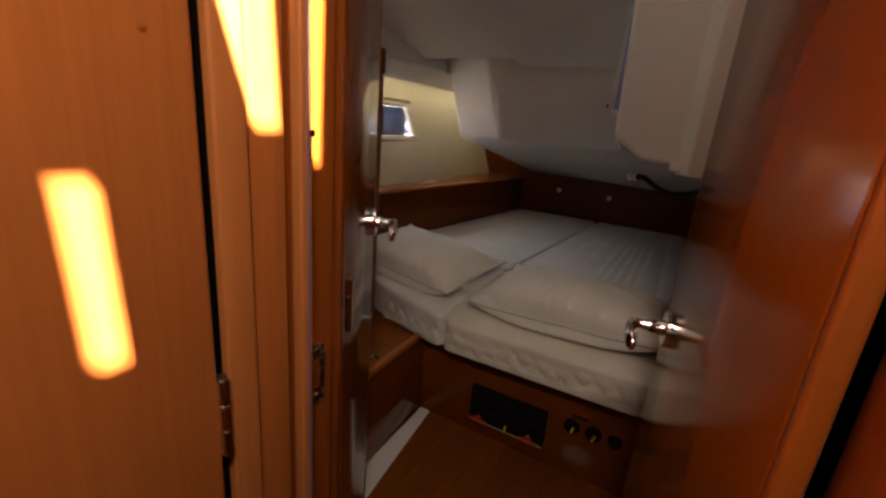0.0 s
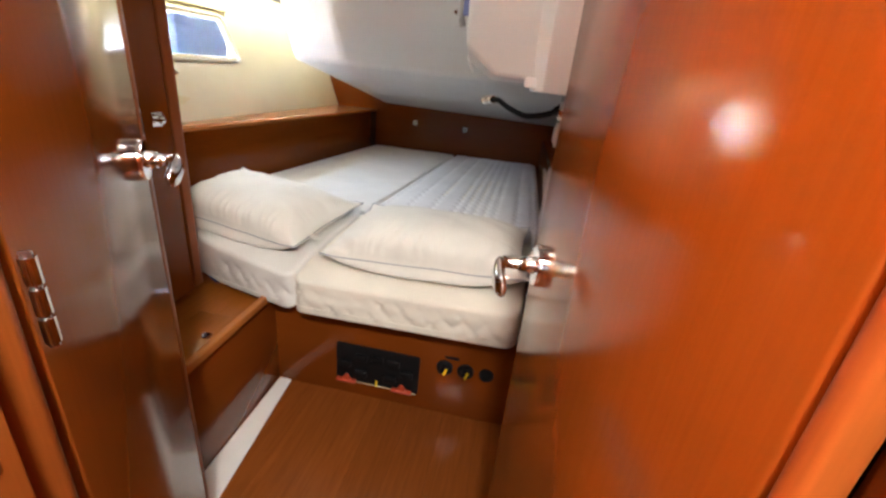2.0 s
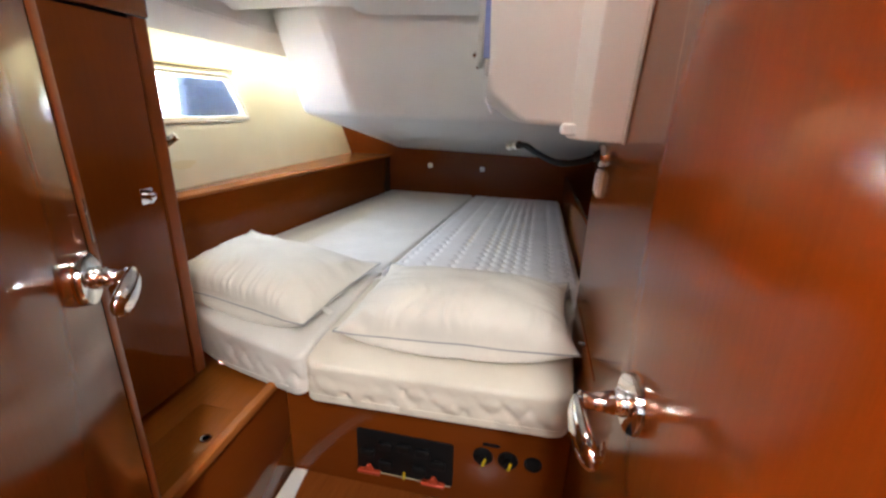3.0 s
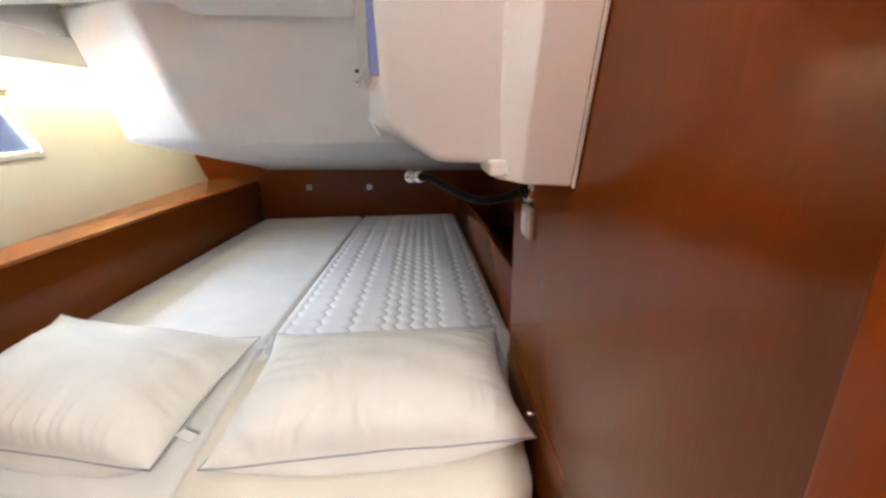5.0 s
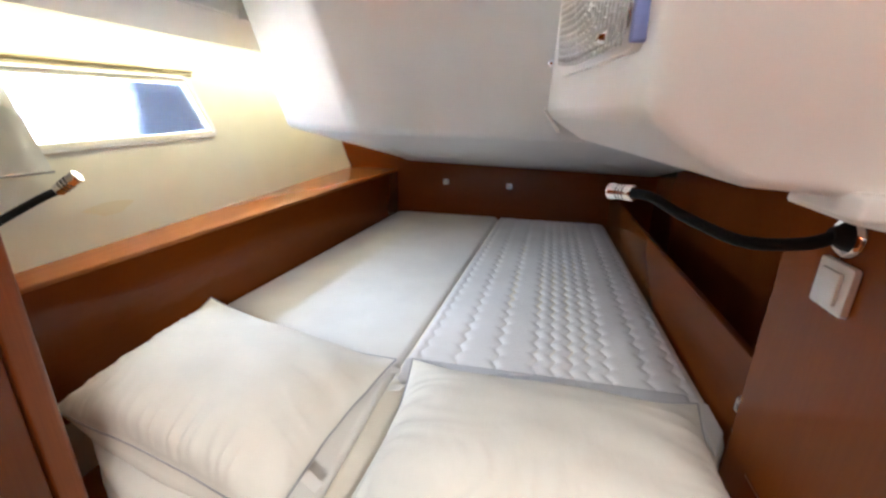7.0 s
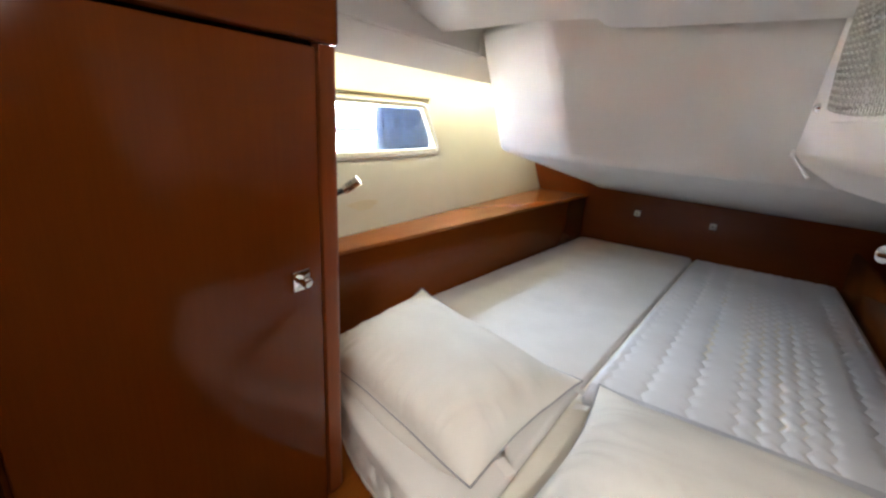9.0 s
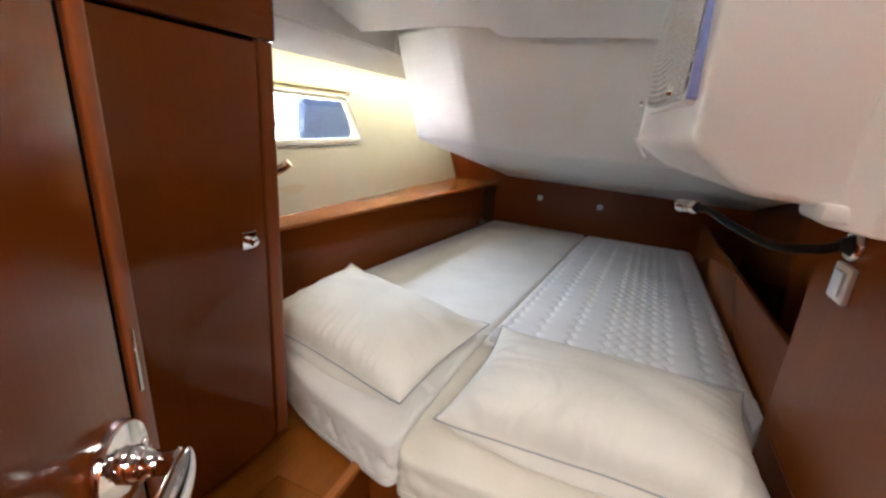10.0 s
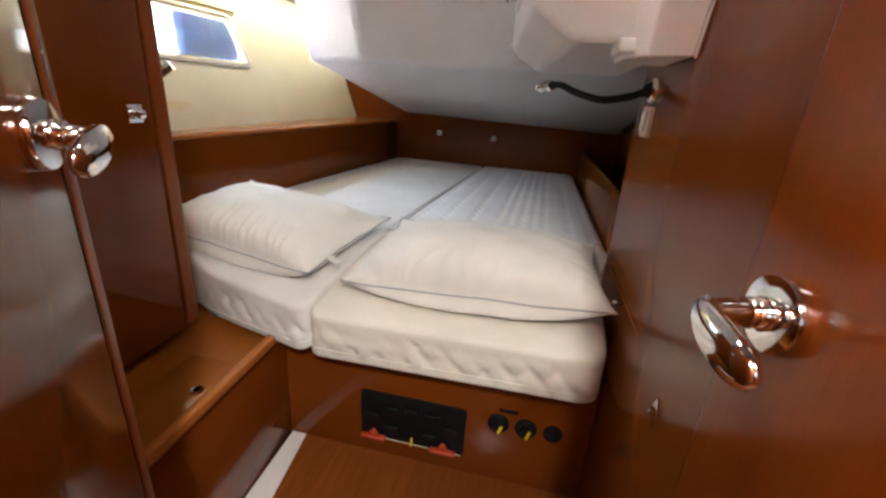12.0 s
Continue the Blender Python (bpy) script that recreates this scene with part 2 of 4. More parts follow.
# hull side with the window's opening through it
WIN = [(2.375, 1.172), (3.018, 1.178), (2.982, 1.352), (2.365, 1.347)]


def hull_side():
    bm = bmesh.new()
    outer = [(1.2, 0.3), (4.25, 0.3), (4.25, 1.95), (1.2, 1.95)]
    cuts = []
    for off in (0.0, -0.03):
        o = [bm.verts.new((hull_x(z) + off, y, z)) for y, z in outer]
        i = [bm.verts.new((hull_x(z) + off, y, z)) for y, z in WIN]
        for k in range(4):
            bm.faces.new((o[k], o[(k + 1) % 4], i[(k + 1) % 4], i[k]))
        cuts.append((o, i))
    for k in range(4):
        for j in (0, 1):
            a, b = cuts[0][j], cuts[1][j]
            bm.faces.new((a[k], a[(k + 1) % 4], b[(k + 1) % 4], b[k]))
    bmesh.ops.recalc_face_normals(bm, faces=bm.faces[:])
    return bm


piece("wall_hull", hull_side(), HULL_LINING, "cream hull lining lit by a hidden strip light", "wall")
# wooden end wall at the foot of the berth, its top cut to the white moulding
piece("wall_end", slab([(-0.95, 4.105, 0.3), (1.2, 4.105, 0.3), (1.2, 4.105, 0.927), (-0.30, 4.105, 0.955), (-0.36, 4.105, 0.962), (-0.43, 4.105, 0.998),
                        (-0.52, 4.105, 1.058), (-0.60, 4.105, 1.112), (-0.66, 4.105, 1.30), (-0.95, 4.105, 1.30)], Vector((0, 0.03, 0)), 0.001, 1), WOOD_X, "varnished wooden board at the foot of the berth", "wall")
piece("wall_bulkhead", box(0.842, 0.866, 1.16, 2.248, 0, 1.95, 0.003), WOOD_V, "glossy mahogany bulkhead beside the berth", "wall")
piece("wall_recess", box(1.13, 1.15, 2.0, 4.10, 0.3, 1.4, 0), WOOD_V, "dark wooden lining of the side recess", "wall")
piece("wall_recess_front", box(0.868, 1.13, 2.20, 2.22, 0, 1.95, 0), WOOD_V, "dark wooden panel closing the side recess", "wall")
piece("recess_shelf", box(0.93, 1.13, 2.222, 4.10, 0.50, 0.52, 0), WOOD_Y, "dark wooden bottom of the side recess", "shelf")
piece("wall_head", box(-0.40, -0.375, 0.9, 1.50, 0, 1.95, 0), WOOD_V, "wooden partition behind the open door", "wall")
piece("wall_head_front", box(-1.2, 0.36, 0.93, 0.955, 0, 1.95, 0), WOOD_V, "wooden partition beside the passage", "wall")
# ceilings
piece("ceiling", box(-1.2, 0.95, 0.93, 3.3, 1.83, 1.86, 0), HEADLINER, "white padded headliner", "ceiling")


def sloped_headliner():
    pts = [(-0.62, 2.70, 1.60), (-0.195, 2.63, 1.595), (1.0, 2.61, 1.555), (1.0, 1.9, 1.74), (-0.62, 1.9, 1.78)]
    return slab(pts, Vector((0, 0, 0.03)), 0.004)


piece("ceiling_sloped", sloped_headliner(), HEADLINER, "white sloping headliner panel", "ceiling")
piece("ceiling_panel", slab(rounded([Vector(p) for p in ((-0.005, 2.600, 1.556), (0.52, 2.590, 1.545), (0.52, 1.95, 1.708), (-0.10, 1.95, 1.712))], [0.05, 0.01, 0.01, 0.05], 6), Z * 0.022, 0.006, 3), HEADLINER, "white headliner panel with a rounded corner", "ceiling")
# unseen outer shell, added only to keep stray daylight out
piece("deck", box(-1.5, 1.5, 0.90, 4.45, 1.96, 2.0, 0), GELCOAT, "unseen white slab added above the cabin to block daylight", "deck")
piece("shell_block_side", box(1.36, 1.4, 0.9, 4.4, 0, 1.96, 0), GELCOAT, "unseen white side sheet added to block daylight", "wall")
piece("shell_block_end", box(-1.5, 1.5, 4.36, 4.4, 0, 1.96, 0), GELCOAT, "unseen white end sheet added to block daylight", "wall")
piece("shell_block_front", box(0.97, 1.4, 0.93, 0.96, 0, 1.96, 0), WOOD_V, "unseen wooden sheet added beyond the bulkhead to block daylight", "wall")


def solid(verts, faces, bevel, seg=4):
    bm = bmesh.new()
    v = [bm.verts.new(p) for p in verts]
    for f in faces:
        bm.faces.new([v[i] for i in f])
    bmesh.ops.recalc_face_normals(bm, faces=bm.faces[:])
    if bevel:
        bmesh.ops.bevel(bm, geom=bm.edges[:], offset=bevel, segments=seg, affect="EDGES", profile=0.5)
    for f in bm.faces:
        f.smooth = True
    return bm


def flat_smooth(ob):
    """Smooth faces with the large flats kept flat."""
    mod = ob.modifiers.new("normals", "WEIGHTED_NORMAL")
    mod.keep_sharp, mod.weight = True, 100
    return ob


# underside of the cockpit: leaning front, light left facet, soffit down to the end wall
V = [(-0.485, 2.99, 1.197), (-0.130, 2.80, 1.198), (1.10, 2.78, 1.190),
     (-0.60, 2.95, 1.66), (-0.200, 2.62, 1.62), (1.10, 2.60, 1.60),
     (-0.61, 4.12, 1.108), (-0.365, 4.12, 0.953), (1.125, 4.12, 0.916),
     (-0.70, 4.12, 1.66), (1.125, 4.12, 1.66)]
F = [(0, 1, 4, 3), (1, 2, 5, 4), (0, 6, 7, 1), (1, 7, 8, 2), (0, 3, 9, 6), (3, 4, 5, 10, 9), (2, 8, 10, 5), (6, 9, 10, 8, 7)]
flat_smooth(piece("cockpit_moulding", solid(V, F, 0.028, 5), HEADLINER, "smooth off-white underside moulding of the cockpit", "moulding"))

# pod of the cockpit side with its portlight
pod = thing("cockpit_side_moulding", (0.65, 2.3, 1.2), "white moulded cockpit side with chamfered lower edge and a portlight", "moulding", kind="structure")
near = [(0.540, 1.93, 1.95), (0.553, 2.010, 1.275), (0.641, 1.978, 1.209), (0.86, 1.90, 1.205), (0.86, 1.82, 1.95)]
far = [(0.457, 2.785, 1.95), (0.457, 2.785, 1.265), (0.560, 2.86, 1.196), (0.86, 2.86, 1.2), (0.86, 2.86, 1.95)]
flat_smooth(part("body", solid(near + far, [(0, 1, 2, 3, 4), (5, 6, 7, 8, 9)] + [(i, (i + 1) % 5, (i + 1) % 5 + 5, i + 5) for i in range(5)], 0.016), GELCOAT, pod))
col = [(0.738, 1.965), (0.768, 1.900), (0.836, 1.868), (0.841, 2.08), (0.738, 2.08)]
flat_smooth(part("column", slab([(x, y, 1.181) for x, y in col], Vector((0, -0.21, 0.77)), 0.005, 3), GELCOAT, pod))
part("lip", box(0.722, 0.762, 1.93, 2.03, 1.190, 1.215, 0.005), GELCOAT, pod)
part("edge_piping", tube([(0.838, 1.867, 1.18), (0.838, 1.657, 1.95)], 0.0035, 8), WHITE, pod)
P0, PE = Vector((0.457, 2.785, 0)), Vector((0.096, -0.775, 0)).normalized()
PN = Vector((-PE.y, PE.x, 0)) * -1.0
if PN.x > 0:
    PN = -PN


def on_pod(s, z, out=0.0):
    return P0 + PE * s + PN * out + Z * z


def pod_panel(s0, s1, z0, z1, thick, out, rad=0.02, n=5):
    ring = rounded([on_pod(s0, z0, out), on_pod(s1, z0, out), on_pod(s1, z1, out), on_pod(s0, z1, out)], rad, n)
    return slab(ring, PN * thick, 0.0015)


port = part("portlight", pod_panel(0.27, 0.748, 1.345, 1.66, 0.012, 0.001, 0.03), GELCOAT, pod, "white portlight frame")
part("blue_seal", pod_panel(0.737, 0.750, 1.352, 1.66, 0.016, 0.002, 0.008), BLUE, port, "blue edge strip")
part("pane", pod_panel(0.30, 0.725, 1.365, 1.63, 0.004, 0.0135, 0.02), BRUSHED, port)
part("frame_bead", joined(tube([on_pod(0.03, 1.27, 0.004), on_pod(0.03, 1.95, 0.004)], 0.005, 8), tube([on_pod(0.03, 1.275, 0.004), on_pod(0.12, 1.225, -0.02)], 0.004, 8)), GELCOAT, pod)

net = thing("net_pocket", on_pod(0.45, 1.36, 0.03), "grey knotted net pocket hung over the portlight", "net")


def net_mesh():
    strands = []
    cols, rows = 34, 24
    def at(u, v):
        sag = 0.012 * math.sin(math.pi * u) * (1 - 0.4 * v)
        return on_pod(0.29 + 0.44 * u, 1.352 + 0.30 * v - 0.012 * math.sin(math.pi * u) + 0.02 * (1 - u) * (1 - v), 0.022 + sag + 0.003 * math.sin(9 * u + 5 * v))
    for r in range(rows + 1):
        strands.append(tube([at(c / cols, r / rows) + Z * 0.004 * (c % 2) for c in range(cols + 1)], 0.0014, 5))
    for c in range(cols + 1):
        strands.append(tube([at(c / cols, r / rows) for r in range(rows + 1)], 0.0011, 5))
    return joined(*strands)


part("mesh", net_mesh(), cloth("net_cord", (0.55, 0.54, 0.50), 300, 30, 0.1), net)
part("backing_cloth", slab([on_pod(0.292, 1.375, 0.019), on_pod(0.725, 1.362, 0.019), on_pod(0.725, 1.65, 0.019), on_pod(0.292, 1.65, 0.019)], PN * 0.001, 0), cloth("net_gauze", (0.60, 0.60, 0.58), 300, 60, 0.4), net)
for s, z in ((0.70, 1.365), (0.30, 1.372)):
    part("press_stud", turned([(0.001, 0.0), (0.009, 0.0), (0.008, 0.006), (0.004, 0.009), (0.001, 0.009)], look(on_pod(s, z, 0.036), on_pod(s, z, -0.3)), 14), CHROME, net)

# overhead locker and valance above the hull window
over = thing("overhead_locker", (-0.62, 2.5, 1.49), "white overhead locker with a valance hiding a strip light", "locker", kind="structure")
part("front_panel", box(-0.625, -0.600, 1.93, 2.955, 1.565, 1.95, 0.004), HEADLINER, over)
part("front_panel", box(-0.622, -0.597, 2.965, 3.01, 1.560, 1.95, 0.004), HEADLINER, over)
part("valance", slab([(-0.612, 1.93, 1.560), (-0.762, 1.93, 1.492), (-0.762, 1.93, 1.510), (-0.612, 1.93, 1.583)], Vector((0, 2.17, 0)), 0.002), HEADLINER, over)
part("strip_light_housing", box(-0.820, -0.780, 2.0, 4.05, 1.562, 1.574, 0.002), LED_GLOW, over, "glowing warm white strip light")

# ---------------------------------------------------------------- hull window
window = thing("window_1", (hull_x(1.25), 2.68, 1.16), "long hull window with a white rounded frame", "window", kind="structure")
HN = Vector((1, 0, -HULL_SLOPE)).normalized()


def on_hull(y, z, out=0.0):
    return Vector((hull_x(z), y, z)) + HN * out


def frame_ring(grow_out, grow_in, d0, d1):
    cy, cz = 2.675, 1.255
    def grown(g):
        pts = []
        for y, z in WIN:
            pts.append((y + math.copysign(g, y - cy), z + math.copysign(g, z - cz)))
        return pts
    o, i = grown(grow_out), grown(-grow_in)
    rings = []
    for pts, d in ((o, d0), (o, d1), (i, d1 * 0.8), (i, -0.03)):
        rings.append([on_hull(p.x, p.y, d) for p in rounded([Vector((a, b, 0)) for a, b in pts], 0.035, 5)])
    return loft(rings, cap=False)


part("window_frame", frame_ring(0.014, 0.024, 0.0, 0.008), WHITE, window)
pane = part("pane", slab([on_hull(y, z, -0.022) for y, z in WIN], HN * 0.004, 0), GLASS, window)
pane.visible_shadow = False
rail = thing("curtain_rail", on_hull(2.7, 1.395), "thin cream curtain rail above the hull window", "rail")
part("track", tube([on_hull(2.20, 1.388, 0.006), on_hull(3.04, 1.394, 0.006)], 0.005, 8), CREAM, rail)
part("track", tube([on_hull(2.20, 1.372, 0.005), on_hull(3.03, 1.379, 0.005)], 0.003, 8), CREAM, rail)
# what lies outside: a neighbouring white hull with a navy cover
boat = thing("moored_boat", (-5.0, 5.2, -0.5), "white neighbouring boat hull with a navy panel", "boat")
part("hull", box(-7.0, -4.6, -2.0, 22.0, -1.5, 1.75, 0.05), QUAY, boat)
part("rubbing_strake", box(-4.6, -4.55, -2.0, 22.0, 1.10, 1.16, 0.01), BLUE, boat)
fend = piece("navy_fender_board", box(-1.40, -1.33, 3.18, 3.63, -0.06, 1.75, 0.02), HULL_BLUE, "navy blue cover hanging outside the hull window", "cover", kind="")

# ---------------------------------------------------------------- berth
berth = thing("berth_base", (0.4, 2.0, 0.0), "mahogany berth front below the mattress", "berth", kind="structure")
part("front_board", box(-0.065, 0.842, 1.972, 1.992, SOLE, 0.4485, 0.002), WOOD_X, berth)
part("platform", slab([(-0.28, 1.994, 0.42), (0.90, 1.994, 0.42), (0.90, 4.10, 0.42), (-0.72, 4.10, 0.42), (-0.72, 2.27, 0.42), (-0.585, 2.20, 0.42)], Z * 0.0285, 0.001), WOOD_X, berth)
ledge = thing("hull_shelf", (-0.6, 3.0, 0.47), "wooden ledge along the hull beside the berth", "shelf", kind="structure")
part("upstand", board((-0.415, 4.10), (-0.632, 1.93), 0.462, 0.886, -0.02), WOOD_Y, ledge)
part("top", slab([(-0.411, 4.10, 0.887), (-0.628, 1.93, 0.887), (-0.72, 1.93, 0.887), (-0.733, 4.10, 0.887)], Z * 0.014, 0.004, 3), TRIM_Y, ledge, "lighter varnished top edge")
part("stained_spot", slab([on_hull(2.48 + 0.07 * math.cos(a) * (1 + 0.3 * math.sin(3 * a)), 0.985 + 0.018 * math.sin(a), 0.0002) for a in [k * math.pi / 8 for k in range(16)]], HN * 0.0003, 0), paint("old_stain", (0.74, 0.68, 0.50), 0.6), ledge, "yellowish stain on the lining")
fiddle = thing("side_fiddle", (0.9, 3.0, 0.46), "low mahogany board along the side of the berth", "board", kind="structure")
part("upstand", board((0.9035, 2.25), (0.888, 4.10), 0.462, 0.808, -0.02), WOOD_Y, fiddle)


def ring_at(outline, z, inset, cx, cy):
    out = []
    for i, p in enumerate(outline):
        a, b = outline[i - 1], outline[(i + 1) % len(outline)]
        d = (b - a)
        n = Vector((d.y, -d.x, 0)).normalized()
        if n.dot(Vector((cx - p.x, cy - p.y, 0))) < 0 and n.length:
            n = -n
        out.append(Vector((p.x, p.y, z)) + n * inset)
    return out


def mattress_body(outline, z0, z1, r, seed=1):
    cx, cy = sum(p.x for p in outline) / len(outline), sum(p.y for p in outline) / len(outline)
    rings = [ring_at(outline, z0, r * 0.5, cx, cy), ring_at(outline, z0 + r * 0.3, r * 0.1, cx, cy)]
    for k in range(15):
        rings.append(ring_at(outline, z0 + r * 0.5 + (z1 - r - z0 - r * 0.5) * k / 14, 0, cx, cy))
    for k in range(1, 6):
        a = math.pi / 2 * k / 5
        rings.append(ring_at(outline, z1 - r + r * math.sin(a), r * (1 - math.cos(a)), cx, cy))
    last = rings[-1]
    for k in range(1, 15):
        f = 1 - (k / 15) ** 1.15
        ring = []
        for p in last:
            q = Vector((cx + (p.x - cx) * f, cy + (p.y - cy) * f, 0))
            ring.append(Vector((q.x, q.y, z1 + 0.008 * (1 - f * f) + 0.0035 * noise.noise(Vector((q.x * 6, q.y * 5, seed))))))
        rings.append(ring)
    return loft(rings)


def dense(points, step=0.008):
    out = []
    for i, p in enumerate(points):
        q = points[(i + 1) % len(points)]
        n = max(1, int((q - p).length / step))
        out += [p + (q - p) * k / n for k in range(n)]
    return out


def quilted_sides(bm, amp, z0, z1):
    """Stitched dimples and soft bulges on the upright faces."""
    for v in bm.verts:
        z = v.co.z
        up = max(0, min(1, (z - z0) / (z1 - z0)))
        v.co.z -= 0.13 * max(0, 1.97 - v.co.y) + 0.052 * up * max(0, (2.36 - v.co.y) / 0.48) ** 1.25
        if z0 < z < z1 - 0.006:
            w = math.sin(math.pi * (z - z0) / (z1 - z0))
            t = v.co.x - 0.4 * v.co.y
            f, g = (t * 15 + (z - z0) * 9) % 1.0, (t * 15 - (z - z0) * 9) % 1.0
            dent = math.exp(-((f - 0.5) / 0.13) ** 2) + 0.6 * math.exp(-((g - 0.5) / 0.13) ** 2)
            v.co.y += w * (amp * dent * max(0, 0.55 + 1.3 * noise.noise(Vector((t * 7, z * 14, 8)))) - 0.006 * noise.noise(Vector((t * 9, z * 20, 3))) - 0.002)
    return bm


MZ0, MZ1 = 0.449, 0.622
left_out = dense(rounded([Vector(p) for p in ((0.0885, 1.872, 0), (0.2425, 4.098, 0), (-0.408, 4.098, 0), (-0.602, 2.16, 0), (-0.30, 1.960, 0))], [0.045, 0.05, 0.06, 0.12, 0.14], 8))
mat_l = thing("mattress", (-0.2, 3.0, MZ0), "plain off-white foam mattress on the berth", "mattress", "berth mattresses")
part("body", quilted_sides(mattress_body(left_out, MZ0, MZ1 + 0.008, 0.014, 1), 0.011, MZ0, MZ1 - 0.02), PLAIN_TOP, mat_l)


right_out = dense(rounded([Vector(p) for p in ((0.0905, 1.870, 0), (0.822, 1.885, 0), (0.834, 2.25, 0), (0.888, 2.33, 0), (0.874, 4.098, 0), (0.2445, 4.098, 0))], [0.045, 0.05, 0.05, 0.05, 0.05, 0.05], 8))
mat_r = thing("mattress", (0.5, 3.0, MZ0), "off-white mattress with a wavy quilted top", "mattress", "berth mattresses")
part("body", quilted_sides(mattress_body(right_out, MZ0, MZ1, 0.012, 5), 0.012, MZ0, MZ1 - 0.02), TICKING, mat_r)
part("edge_seam", tube(ring_at(right_out, MZ0 + 0.014, -0.001, 0.5, 3.0) + ring_at(right_out, MZ0 + 0.014, -0.001, 0.5, 3.0)[:1], 0.0014, 6), TICKING, mat_r)
part("edge_seam", tube(ring_at(left_out, MZ0 + 0.014, -0.001, -0.2, 3.0) + ring_at(left_out, MZ0 + 0.014, -0.001, -0.2, 3.0)[:1], 0.0014, 6), PLAIN_TOP, mat_l)
CHANNELS = (0.055, 0.185, 0.325, 0.465, 0.528, 0.592, 0.655, 0.717, 0.850, 0.950)


def quilted_top():
    bm = bmesh.new()
    nu, nv = 150, 400
    rows = []
    for j in range(nv + 1):
        t = j / nv
        y = 2.42 + (4.092 - 2.42) * t
        x0, x1 = 0.0955 + (y - 1.905) * 0.0693, 0.882 - (y - 2.4) * 0.0065
        w = x1 - x0
        row = []
        for i in range(nu + 1):
            u = i / nu
            edge = min(u * w, (1 - u) * w, t * 1.65, (1 - t) * 1.65)
            wave = 0.0080 * (2 / math.pi) * math.asin(math.sin(2 * math.pi * y / 0.062)) / w
            near_c = min(abs(u + wave - c) for c in CHANNELS) * w
            puff = min(1.0, near_c / 0.026)
            h = 0.0090 * math.sqrt(max(0, 1 - (1 - puff) ** 2)) + 0.002 * noise.noise(Vector((u * 6, y * 5, 4)))
            row.append(bm.verts.new((x0 + w * u, y, MZ1 + 0.004 + h * min(1, edge / 0.03) - 0.016 * max(0, 1 - edge / 0.02) ** 2)))
        rows.append(row)
    for a, b in zip(rows, rows[1:]):
        for i in range(nu):
            bm.faces.new((a[i], a[i + 1], b[i + 1], b[i])).smooth = True
    return bm


part("quilted_cover", quilted_top(), QUILT, mat_r, "pale grey cover stitched in zigzag channels")
part("cover_edge", slab([(0.838, 2.262, MZ1 + 0.001), (0.878, 2.335, MZ1 + 0.001), (0.878, 2.430, MZ1 + 0.001), (0.838, 2.430, MZ1 + 0.001)], Z * 0.016, 0.006, 3), QUILT, mat_r)
part("end_band", slab([(0.150, 2.345, MZ1 + 0.002), (0.832, 2.340, MZ1 + 0.002), (0.836, 2.436, MZ1 + 0.002), (0.146, 2.432, MZ1 + 0.002)], Z * 0.030, 0.013, 5), GREY_BAND, mat_r, "plain grey end band")


def mattress_top(y):
    """Height of the mattress under a pillow: it sinks towards its front edge."""
    return MZ1 + 0.006 - 0.13 * max(0, 1.97 - y) - 0.052 * max(0, (2.36 - y) / 0.48) ** 1.25


